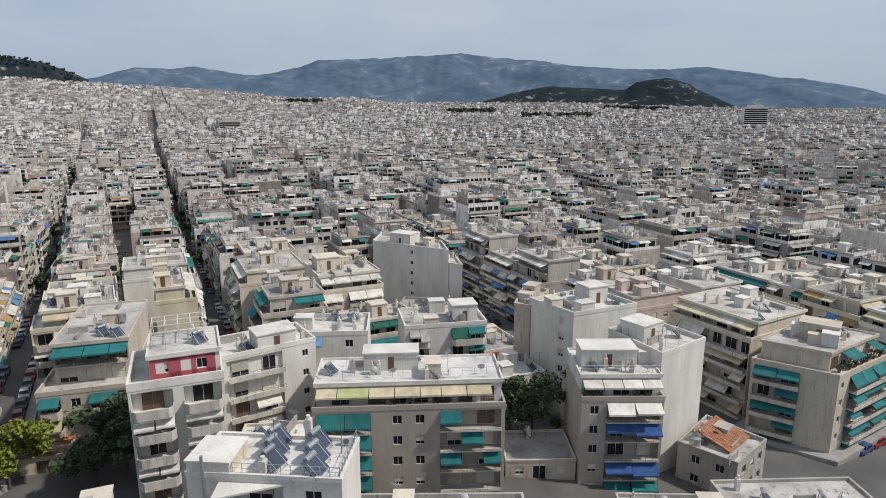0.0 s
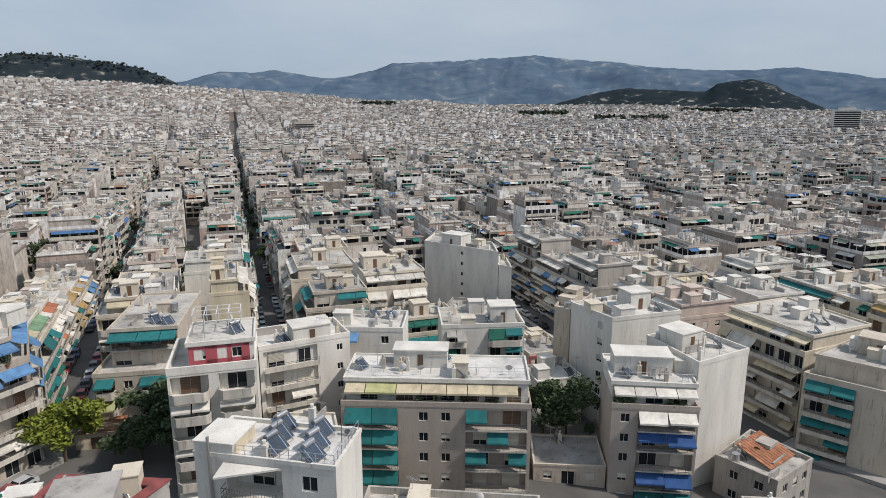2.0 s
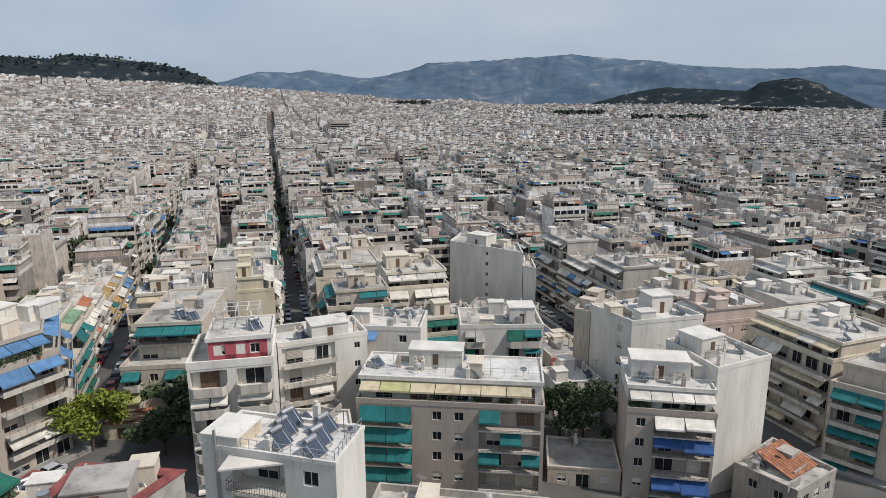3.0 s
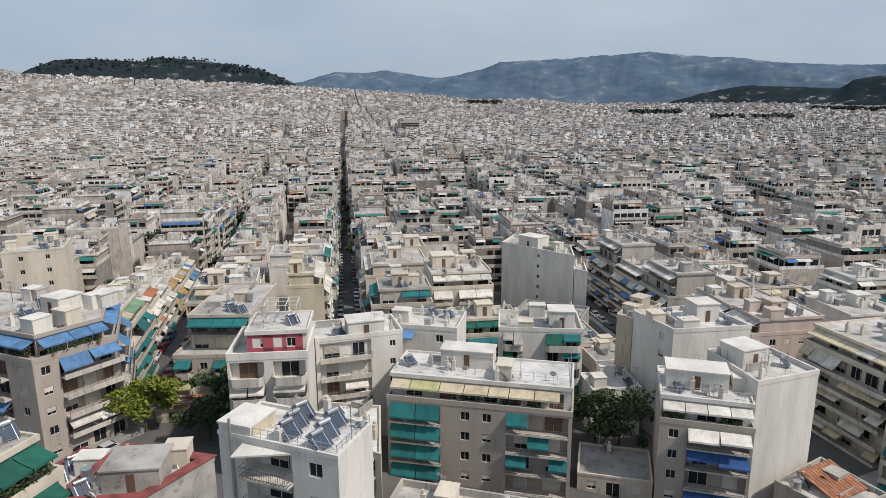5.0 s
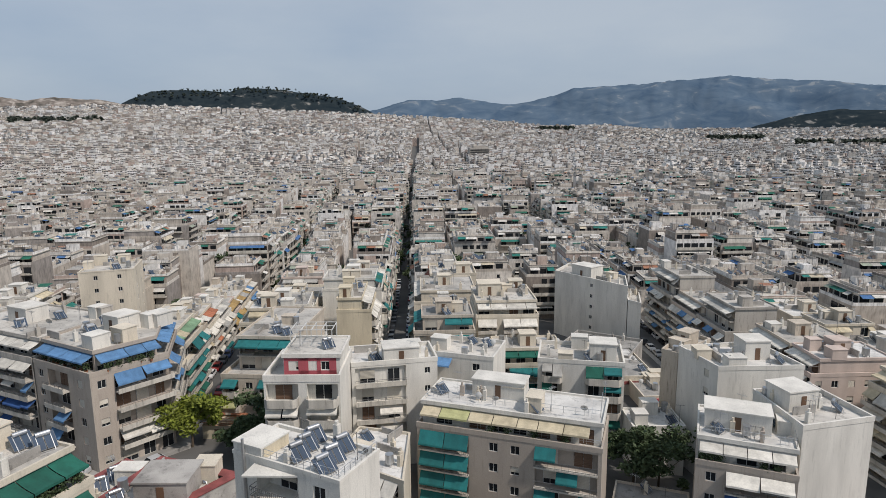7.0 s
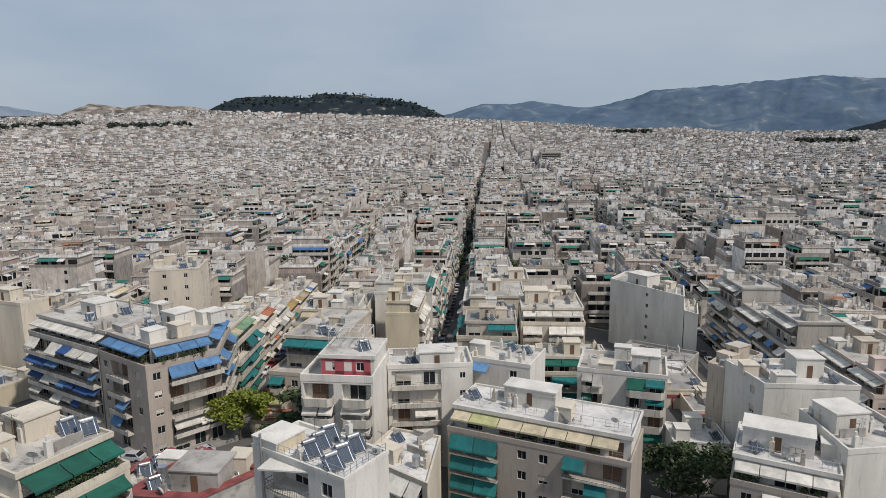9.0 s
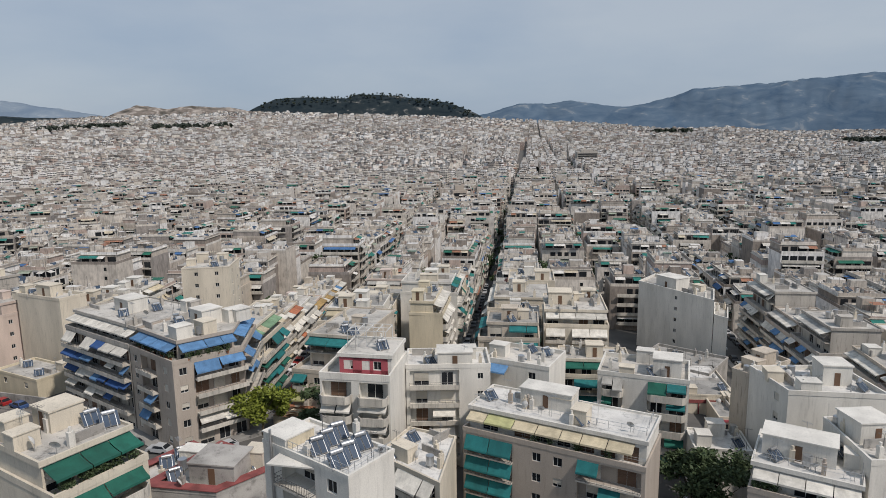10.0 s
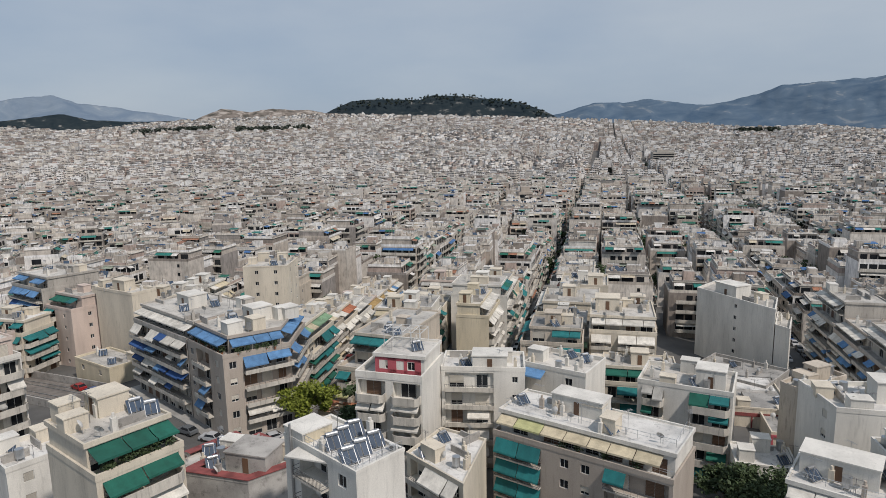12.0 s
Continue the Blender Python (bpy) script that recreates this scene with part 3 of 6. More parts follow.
def heroes():
    # grey-brown house with a white roof terrace: two stacks of balconies, windows between them
    t = house(lot(rect(-17.2, 76.2, 3.5, 25.5, 10.4)), 11.0, 6, [[("B", 0.3, 7.8, dict(by=("teal", "teal", "teal", "teal", "teal"), out=0.6, rail="open", width=3.7, hang=(0.9, 1.7))), ("W", 9.6, 15.6),
              ("B", 16.6, 25.2, dict(awn=("teal",), rate=0.4, out=0.6, rail="open", width=2.9, hang=(0.9, 1.3)))], "N", "N", "C"], TAUPE,
              "taupe plastered apartment house with white roof terrace and teal awnings", setback=(1.7, 0.3, 0.3, 0.3),
              set_specs=[[("B", 0.4, 6.0), ("B", 6.6, 24.5)], "N", "N", "N"], set_awn=("cream", "cream", "lime"), set_rate=1.0, set_mat=WHITE, roof_mat=ROOFS[1], seed=3, bulk=[(-7.4, 84.3, 7.6, 3.4, 2.5)])
    roof_railing([(-12.0, -3.2), (12.3, -1.7), (11.6, 4.6)], 21.6, t)
    roof_railing([(-12.6, -5.2), (12.8, -3.6)], 18.7, t, 0.6, 2.2)
    # white house in the foreground
    t = house(lot(rect(-18.7, 41.2, -5, 11.5, 5.8)), 24.0, 8, [[("B", 2.4, 7.4, dict(awn=("white",), rate=0.0, rail="bars", out=0.9, rec=1.6)), ("W", 8.0, 10.8)], "N", "N", [("C", 0.6, 2.0)]], WHITE,
              "white plastered apartment house with solar water heaters on its roof", roof_mat=ROOFS[1], seed=4, kerb=0.35, first=0, extra=0)
    top = pose(0, 0, 24, 0, 0, -5)
    m = Mesh()
    m.box(-5.7, -2.85, 0, -2.5, 0.7, 1.05)
    m.box(-5.8, -2.95, 1.05, -2.4, 0.8, 1.2)
    part("raised_deck", m, [WHITE], t, top)
    m = Mesh()
    m.box(-2.496, -2.6, 0.02, -2.47, 0.6, 1.0)
    part("ochre_wall_patch", m, [OCHRE], t, top, "ochre-washed side of the raised deck")
    m = Mesh()
    m.v = [(-3.3, -2.86, -0.35), (1.6, -2.86, -0.35), (-3.3, -4.5, -0.75), (-3.3, -2.86, -0.5), (1.6, -2.86, -0.5), (-3.3, -4.5, -0.9)]
    m.f, m.m = [(0, 2, 1), (3, 4, 5), (0, 3, 5, 2), (2, 5, 4, 1), (1, 4, 3, 0)], [0] * 5
    part("canopy", m, [WHITE], t, top, "three-cornered white canopy")
    m = Mesh()
    m.rod((-4.4, -3.05, -16), (-4.4, -3.05, 1.7), 0.13, 0, 8)
    part("flue_pipe", m, [STEEL], t, top)
    for x, y, h in ((2.0, 1.9, 2.3), (-0.2, -2.2, 1.1)):
        m = Mesh()
        m.box(-0.25, -0.25, 0, 0.25, 0.25, h)
        m.rod((0, 0, h), (0, 0, h + 0.3), 0.18, 0, 8)
        part("chimney", m, [WHITE], t, top @ pose(x, y, 0))
    line = [top @ Vector(p) for p in ((-2.3, -2.75, 0), (5.6, -2.75, 0), (5.6, 2.7, 0))]
    roof_railing([(p.x, p.y) for p in line], 24.3, t, 0.8, 0.7)
    # white house with chamfered balconies, rose-red penthouse and a steel pergola
    t = house(lot(rect(-36.5, 67.6, 22, 10.6, 11)), 18.0, 7, [[("B", 0.1, 5.0, dict(by=(None, "white", None, "white", None, "white"), width=2.35)), ("B", 5.8, 10.5, dict(by=(None, "white", "white", None, "white", None), width=4.3))], "N", "N", "N"], WHITE,
              "white apartment house with chamfered balconies and a rose-red penthouse", out=1.5, seed=5, setback=(2.0, 0.2, 1.0, 2.4), set_specs=[[("W", 1.0, 3.6), ("W", 4.2, 7.6)], "N", "N", "N"], set_rate=0.0, kerb=1.0, first=0, extra=1)
    m = Mesh()
    for a, b, lo, hi in ((-3.1, -2.45, 0.05, 2.7), (-1.05, 0.35, 0.05, 2.7), (1.55, 2.1, 0.05, 2.7), (3.3, 4.3, 0.05, 2.7), (-2.45, 4.3, 2.3, 2.7), (-2.45, 4.3, 0.05, 0.9)):
        m.box(a, -0.04, lo, b, -0.012, hi)
    part("rose_panel", m, [ROSE], t, pose(0, 0, 21, 0, 0, 22) @ pose(0.25, -3.5, 0), "rose-red plaster panel")
    frame_at = pose(0.5, 0.6, 24.6, 0, 0, 22)
    for i in range(5):
        m = Mesh()
        m.box(-3.2 + i * 1.5, -1.0, 2.2, -3.1 + i * 1.5, 3.0, 2.3)
        part("rafter", m, [FRAME], t, frame_at)
        for y in (-1.0, 2.9):
            m = Mesh()
            m.box(-3.2 + i * 1.5, y, 0, -3.1 + i * 1.5, y + 0.1, 2.2)
            part("pergola_post", m, [FRAME], t, frame_at)
    for y in (-1.0, 1.0, 2.9):
        m = Mesh()
        m.box(-3.2, y, 2.3, 2.9, y + 0.08, 2.38)
        part("pergola_beam", m, [FRAME], t, frame_at)
    # white house with narrow balconies; its side wall has a column of windows
    house(lot(rect(-30.0, 80.2, 33, 13.4, 8)), 16.6, 7, [[("B", 0.4, 8.6, dict(rail="half", out=0.9, rec=0.5, awn=("white",), rate=0.35, width=3.6)), ("C", 11.0, 12.6)], "N", "N", "N"], WHITE,
          "white apartment house with narrow balconies and a windowed side wall", seed=6, roof_mat=ROOFS[1], bulk=[(-24.6, 86.2, 5.5, 4.0, 2.4)])
    t = house(lot(rect(-23.2, 94.4, 4, 11.2, 9)), 14.8, 6, [[("W", 6, 10.5)], "N", "N", "N"], WHITE, "whitewashed house with a blue sheet over its roof terrace", seed=7)
    part("sunsail", awning_data(4.0, 2.0, 0.8, "blue"), None, t, pose(-3.2, -4.6, 17.8, 0, 0, 4), "bright blue sun sail")
    # low cream roof between the foreground house and the taupe one
    house(lot([(-24.5, 65.5), (-13.2, 63.6), (-17.9, 75.4), (-25.5, 74.5)]), 10.0, 5, [[("B", 0.6, 10.8, dict(rail="half"))], "N", "N", "N"], CREAM, "cream house with a flat plastered roof", ("white",), 0.3, seed=31, roof_mat=ROOFS[1], kerb=0.35)
    # beige house with white and royal blue awnings; front's shade put into taupe walls
    t = house(lot(rect(19.4, 81.8, 0, 11.6, 11.5)), 9.8, 6, [[("W", 0.3, 3.4), ("B", 3.4, 11.4, dict(by=("white", "royal", None, "royal", "teal"), width=3.9, out=0.6, rail="open"))], "N", "N", "N"], TAUPE,
              "taupe apartment house, darkened for its shaded front, with white and royal blue awnings", seed=8, setback=(1.6, 0.2, 0.2, 0.2), set_specs=[[("B", 4.0, 11.0)], "N", "N", "N"], set_awn=("white",), set_rate=1.0,
              set_mat=WHITE, bulk=[(24.2, 88.5, 8.0, 4.2, 2.6)], roof_mat=ROOFS[1])
    roof_railing([(-5.6, -3.8), (5.6, -3.8), (5.6, 5.0)], 21.5, t)
    house(lot([(31.5, 85.5), (40.3, 91.8), (34.5, 101), (26.5, 96)]), 14.8, 8, ["N", "B", "N", "N"], WHITE, "white rendered apartment house with a tall blank side wall", ("white",), 0.3, seed=9,
          bulk=[(31, 94, 4.5, 4.5, 2.6)], rail="solid")
    house(lot([(22, 101.5), (34.2, 106.8), (28, 117), (16, 109.8)]), 15.6, 8, ["N", "N", "N", [("W", 5.5, 9.5)]], WHITE, "white apartment house with solar heaters and a stair tower", seed=10, roof_mat=ROOFS[1],
          bulk=[(27, 110.5, 4, 4, 3)])
    house(lot([(13.2, 112.0), (15.9, 110.4), (21, 121), (16.6, 124.4)]), 14.0, 8, ["N", "N", "N", "N"], BEIGE, "stained beige house with a blank party wall", seed=32, bulk=[(17.2, 118, 2.4, 3, 2.5)])
    # corner house with teal awnings
    house(lot([(53.0, 101.8), (63.5, 94.3), (79, 104.2), (68, 114)]), 7.3, 6, [[("B", 0.3, 7.6, dict(rate=0.75, width=3.6))], [("C", 0.2, 2.4), ("B", 3.4, 18, dict(rate=0.8, width=3.6))], "N", "N"], BEIGE,
          "corner apartment house with teal awnings over a shop floor", ("teal",), 0.7, seed=11, setback=(2.6, 2.6, 0.2, 0.2), rail="half", set_specs=["N", "B", "N", "N"], bulk=[(66, 105, 6, 4, 2.8)])
    house(lot([(46.5, 123.5), (55.4, 107.5), (70, 116), (62, 132)]), 8.6, 6, ["B", "N", "N", "N"], CREAM, "long cream apartment house with pale awnings and planted balconies", ("white", "white", "cream"), 0.6, seed=12,
          setback=(2.0, 0.2, 0.2, 0.2), rail="half", set_rate=0.9)
    # corner house with a ring of blue awnings
    house(lot([(-77, 63.2), (-62.8, 61.6), (-59.2, 73.0), (-67.5, 83), (-78, 80)]), 17.0, 5, [[("W", 0.4, 3.0), ("B", 3.4, 9.0, dict(rate=0.25, out=1.0)), ("W", 9.4, 14.0)],
              [("W", 0.2, 3.0), ("B", 3.2, 12.2, dict(by=("blue", None, None, "white"), width=4.2))], "B", "N", "N"], TAUPE, "corner apartment house with a ring of blue awnings", ("blue",), 0.3, seed=13,
          setback=(1.9, 1.9, 1.9, 0.3, 0.3), set_specs=["B", "B", "B", "N", "N"], set_awn=("blue",), set_rate=1.0, rail="half", bulk=[(-70, 74, 4, 4, 2.6), (-66, 78, 3, 3, 2.2)])
    house(lot([(-100, 64.2), (-77.4, 63.2), (-78.4, 80), (-100, 80)]), 17.0, 5, ["B", "N", "N", "N"], GREY, "long apartment house with glazed balconies and pale and blue awnings", ("blue", "white", "white", "royal"), 0.65, seed=14,
          setback=(1.9, 0.2, 0.3, 0.3), set_awn=("white",), set_rate=1.0, rail="half", bulk=[(-90, 72, 5, 4, 2.6)])
    house(lot([(-68.0, 83.7), (-75.6, 97.6), (-88.6, 92.6), (-79, 80.6)]), 12.6, 5, ["B", "N", "N", "N"], CREAM,
          "cream street house with green blinds and a pale terrace awning", ("green", "teal"), 0.7, seed=33, setback=(1.8, 0.2, 0.3, 0.3), set_awn=("cream", "sage"), set_rate=1.0, rail="half", extra=10)
    # cream house with green terrace awnings
    t = house(lot(rect(-42.8, 27.8, 1, 11.6, 9.2)), 20.6, 7, ["N", [("B", 0.4, 8.8, dict(by=("green", "white"), width=4.0, rail="solid"))], "N", "N"], CREAM, "cream apartment house with green terrace awnings", ("green",), 0.6, seed=15,
              setback=(0.25, 2.2, 0.25, 0.25), set_specs=["N", "B", "N", "N"], set_awn=("green",), set_rate=1.0, bulk=[(-40.6, 33.6, 3.4, 3.4, 2.2)])
    # beige corner house with teal awnings, stepped back twice
    house(lot(rect(-57.2, 82, 17, 12, 24)), 10.4, 5, [[("B", 0.2, 3.2, dict(by=("teal", "lime", "teal"))), ("W", 3.6, 6.2), ("B", 6.6, 11.8, dict(by=("teal", "teal", "green")))], "N", "N", "B"], BEIGE,
          "beige corner house with teal awnings, stepped back at the top", ("teal", "green"), 0.6, seed=16, setback=(4.2, 0.3, 0.3, 1.6), set_specs=["B", "N", "N", "B"], set_awn=("teal",), set_n=2, set_rate=1.0)
    # tall beige block
    house(lot([(-20.5, 180.5), (1.5, 167.5), (-0.5, 180), (-19, 192)]), 11.6, 7, [[("C", 12.5, 14.5)], "N", "N", "N"], WHITE, "tall pale apartment block with a blank wall and a window column", ("white",), 0.2, seed=17,
          bulk=[(-11, 179, 7, 5, 3.2)])
    house(lot([(1.7, 167.4), (5.2, 165.4), (3.4, 178), (-0.3, 180.2)], 0.1), 8.0, 6, ["N", "N", "N", "N"], WHITE, "narrow pale house built against the tall block", seed=47, extra=3)
    house(lot(rect(-12.5, 150, -8, 17, 14)), -0.5, 2, ["N", "N", "N", "N"], CONCRETE, "low grey school annexe with a flat roof", seed=34, roof_mat=ROOFS[2])
    t = house(lot(rect(9.5, 128.5, 24.5, 9.5, 12)), -2.0, 2, [[("W", 0.5, 9.0)], "N", "N", "N"], CREAM, "low cream school wing with red concrete frames", seed=35, roof_mat=ROOFS[2])
    at = pose(9.5, 128.5, -8.0, 0, 0, 24.5)
    for z in (0.2, 2.9, 5.7):
        m = Mesh()
        m.box(-0.1, -0.25, z, 9.6, -0.01, z + 0.45)
        part("red_beam", m, [ROSE], t, t.matrix_basis.inverted() @ at)
    for x in (-0.1, 4.6, 9.2):
        m = Mesh()
        m.box(x, -0.22, 0, x + 0.4, -0.012, 6)
        part("red_post", m, [ROSE], t, t.matrix_basis.inverted() @ at)
    for k, (v0, v1, top, mat) in enumerate(((161.2, 178, 6.2, GREY), (145.2, 161, 5.2, TAUPE), (130, 145, 5.8, GREY))):
        house(lot([from_grid(86.5, v1), from_grid(86.5, v0), from_grid(101, v0), from_grid(101, v1)]), top, 5, ["B", "N", "N", "N"], mat, "street house with rows of white awnings on its setbacks", ("white", "white", "blue"), 0.75,
              seed=18 + 50 * k, setback=(2.2, 0.3, 2.5, 0.3), set_awn=("white", "white", "grey"), set_n=2 if k != 1 else 1, set_rate=1.0, rail="half", extra=10, group="street houses")
    house(lot(block(28.4, 41.8, 122, 138)), 13.2, 7, [[("B", 0.2, 4.6, dict(width=4.1, rate=1.0, hang=(1.3, 1.2))), ("B", 5.6, 13.2, dict(width=3.7, rate=1.0, hang=(1.3, 1.2)))], "N", "N", "N"], CREAM, "beige apartment house with tiers of cream awnings", ("white",), 0.95, seed=19,
          setback=(1.9, 0.3, 0.3, 0.3), set_specs=["B", "N", "N", "N"], set_awn=("white",), set_rate=1, rail="half", set_n=1, bulk=[grid_spot(32, 131, 5.0, 4.5, 2.6), grid_spot(38.5, 134.5, 3, 3, 2.2)], roof_mat=ROOFS[0], extra=10)
    house(lot(block(18.0, 28.2, 127.5, 141)), 9.6, 6, ["B", "N", "N", "B"], GREY, "grey apartment house with an open roof frame", ("sage", "white"), 0.3, seed=36, setback=(2.6, 0.8, 0.5, 1.8), set_rate=0.3, rail="half", extra=8)
    house(lot(rect(-6.6, 103.5, 11, 14.6, 10)), 12.6, 7, [[("B", 0.6, 4.4, dict(awn=("green", "grey"), rate=0.7, width=1.8)), ("B", 8.0, 14.4, dict(awn=("teal", "green"), rate=0.7, width=3.0))], "N", "N", "N"], WHITE,
          "pale apartment house with winter gardens and teal blinds", ("teal", "green"), 0.5, seed=20, bulk=[(3.5, 109.5, 4.5, 4, 3)], roof_mat=ROOFS[0])
    house(lot(block(-2.2, 5.6, 131, 147)), 12.4, 7, ["N", "B", "N", "N"], OCHRE, "yellow side-walled apartment house with white awnings", ("white",), 0.95, seed=21, setback=(0.2, 2.2, 0.3, 0.3), set_awn=("white",), set_rate=1.0, bulk=[grid_spot(-0.4, 134, 2.6, 3, 2.2)])
    house(lot(block(19.4, 32.4, 166, 181)), 12.7, 7, ["N", "N", "N", "B"], CREAM, "cream blank-sided apartment house with rust-red balcony roofs", ("rust",), 0.9, seed=22, bulk=[grid_spot(29, 171, 4, 4, 2.5)], out=1.4)
    # the row along the junction street, falling with it
    for k, (v0, v1, top, mat, aw, lab) in enumerate(((110.5, 124, 10.0, CREAM, ("green", "teal"), "green"), (124.2, 136, 8.6, BEIGE, ("white", "cream"), "faded cream"), (136.2, 147.5, 7.4, CREAM, ("white", "orange", "white"), "pale and orange"), (147.7, 160, 5.6, WHITE, ("teal", "white", "grey"), "teal and white"),
                                                  (160.2, 172, 3.0, PINK, ("ochre", "teal"), "ochre"), (172.2, 186, 2.2, CREAM, ("white", "ochre", "grey"), "ochre and white"), (186.2, 199, 2.2, BEIGE, ("blue", "white"), "blue and white"))):
        e = STREET_A(v0) - 4.9
        house(lot([from_grid(e - 13, v0), from_grid(e, v0), from_grid(e - 0.9, v1), from_grid(e - 13.9, v1)]), top, 4, ["N", "B", "N", "N"], mat, "narrow street house with " + lab + " awnings over its terraces", aw, 0.85,
              seed=70 + k, setback=(0.15, 2.0, 0.3, 0.15), set_awn=aw[::-1], set_rate=1.0, rail="half", extra=12, group="street houses")
    house(lot([(-114.5, 100.6), (-106.0, 108.6), (-114.0, 118.5), (-122.5, 110.5)]), 20.6, 7, [[("C", 2, 5), ("C", 7, 10)], [("W", 1.5, 5.5), ("W", 8, 12)], "N", "N"], CREAM, "pale cream-yellow house with a blank gable wall", ("cream",), 0.3, seed=23, kerb=0.3)
    house(lot([(-166, 62.5), (-149.6, 64.0), (-150, 79), (-166, 79)]), 16.6, 7, ["B", "N", "N", "N"], GREY, "apartment house with tiers of blue awnings", ("blue", "royal", "blue"), 0.9, seed=24, setback=(1.8, 0.3, 0.3, 0.3), set_awn=("blue",), rail="open")
    house(lot([(-149.2, 64.2), (-137.6, 66.0), (-138.4, 81), (-149.4, 79)]), 12.6, 6, [[("B", 0.4, 4.6, dict(rate=0.6)), ("C", 7, 10)], [("C", 3, 6)], "N", "N"], PINK, "pinkish apartment house with a blank end wall", ("teal", "green"), 0.3, seed=25, setback=(3, 0.3, 0.3, 0.3))
    house(lot([(-136.8, 72.0), (-121.5, 74.0), (-122.2, 80.4), (-137.3, 78.6)]), 17.4, 6, ["N", "N", "N", "N"], CREAM, "tall pale apartment house with a blank party wall", seed=45, bulk=[(-130, 76.2, 5, 3, 2.6)])
    house(lot(rect(-126.5, 61.6, 5, 15, 8.5)), 4.0, 1, [[("W", 1, 6), ("W", 9, 13)], "N", "N", "N"], OCHRE, "low ochre railway building with a flat roof", seed=46, kerb=0.5, extra=3, first=9)
    house(lot(rect(-103.2, 26.8, 6, 14.5, 12)), 18.0, 6, ["B", "B", "N", "N"], WHITE, "white apartment house ringed by solid balconies", ("white", "grey"), 0.3, seed=26, setback=(2, 2, 0.3, 0.3), set_mat=PINK)
    house(lot(rect(-66, 27.5, 0, 8.6, 9)), 13.0, 5, ["N", [("W", 0.5, 8)], "N", "N"], WHITE, "small white house with shuttered windows", seed=27, roof_mat=ROOFS[1])
    # lower flat roofs in front of the junction
    house(lot([(-38.6, 40.5), (-30.2, 44.0), (-28.2, 52.6), (-39.6, 52.2)]), 13.4, 5, ["N", "N", "N", "N"], CONCRETE, "low house with a cluttered concrete roof and red coping", extra=8, coping=RED_COAT, seed=28, bulk=[(-33.4, 47.4, 5.6, 4.6, 2.4)], roof_mat=ROOFS[0], kerb=0.5)
    house(lot([(-46.5, 37.8), (-39.2, 40.6), (-40.2, 52.2), (-46.0, 52.6)]), 11.6, 4, ["N", "N", "N", "N"], CREAM, "low house with a red-coated roof edge", extra=6, coping=RED_COAT, seed=29, roof_mat=ROOFS[0], kerb=0.5)
    # flat roofs under the first part of the way
    house(lot(rect(-10.5, 54.6, 0.5, 19.5, 9)), 6.6, 4, ["N", "N", "N", "N"], GREY, "low grey house with a white terrace balustrade", seed=30, kerb=0.9)
    house(lot(rect(20.5, 58, -2, 12, 10.5)), 3.8, 4, ["N", "N", "N", "N"], GREY, "low grey house with a flat screed roof", seed=37, kerb=0.5)
    house(lot(rect(33.4, 57, 2, 17.5, 13)), 4.6, 4, ["N", "N", "N", "N"], GREY, "low house with a pale weathered roof", seed=38, kerb=0.4, roof_mat=ROOFS[0])
    house(lot(rect(9.0, 82.4, 2, 10.2, 8.6)), 0.0, 3, [[("W", 0.8, 3.2), ("B", 3.2, 6.6, dict(rate=0)), ("W", 7, 9)], "N", "N", "N"], BEIGE, "old two-storey house with a stained flat roof", seed=39, kerb=0.3, roof_mat=ROOFS[2], first=9, extra=1)
    t = house(lot([(35.0, 85.8), (41.2, 79.8), (48.4, 86.2), (42.6, 94.0)]), 0.8, 3, [[("W", 1, 8)], [("W", 1, 9)], "N", "N"], GREY, "old low house with a terracotta roof patch", seed=40, kerb=0.6, roof_mat=ROOFS[0])
    tile = Mesh()
    tile.box(0, 0, 0, 0.54, 0.66, 0.08)
    tile = tile.data("roof_tile", [TILE])
    for i in range(11):
        for j in range(9):
            part("roof_tile", tile, None, t, pose(0.4, 0.6, 9.1, 0, 0, 42) @ pose(-3.4 + i * 0.62, -2.7 + j * 0.6, 0.25 + 0.16 * j, 14, 0, 0))
    house(lot(rect(10.0, 100.5, 22, 8.5, 7)), 4.6, 4, [[("W", 4, 8)], "N", "N", "N"], WHITE, "low white house with a pale flat roof", seed=41, kerb=0.3, roof_mat=ROOFS[1])


def banded_house():
    """Low school-like house: cream front between red posts and beams, grey roof with a pale deck."""
    pts = rect(-0.2, 134.0, 24.5, 13.5, 24)
    if taken(pts):
        pts = rect(1.2, 134.6, 24.5, 11, 18)
    t = house(lot(pts), -0.9, 3, ["N", "N", "N", "N"], CREAM, "low cream house with red posts and beams on its front", seed=61, kerb=0.4, roof_mat=ROOFS[2], extra=2)
    c = [sum(p[k] for p in pts) / 4 for k in (0, 1)]
    L = math.hypot(pts[1][0] - pts[0][0], pts[1][1] - pts[0][1])
    at = pose(pts[0][0] - c[0], pts[0][1] - c[1], 0, 0, 0, 24.5)
    for z in (8.2, 4.6, 1.0):
        m = Mesh()
        m.box(0, -0.12, z - 0.7, L, 0.0, z)
        part("beam", m, [RED_COAT], t, at, "dark red beam")
    for i in range(int(L / 3.4) + 1):
        m = Mesh()
        m.box(i * 3.4 + 0.01, -0.10, -2.5, i * 3.4 + 0.3, 0.0, 8.2)
        part("post", m, [RED_COAT], t, at, "dark red post")
    m = Mesh()
    m.box(1.5, 9.5, 9.0, L - 1.0, 17, 9.5)
    part("deck", m, [ROOFS[1]], t, at, "pale raised roof deck")


heroes()
banded_house()


# ---- the city behind ----
SOUTH = 158.0  # heading of the solar collectors: their low side turned to the sun
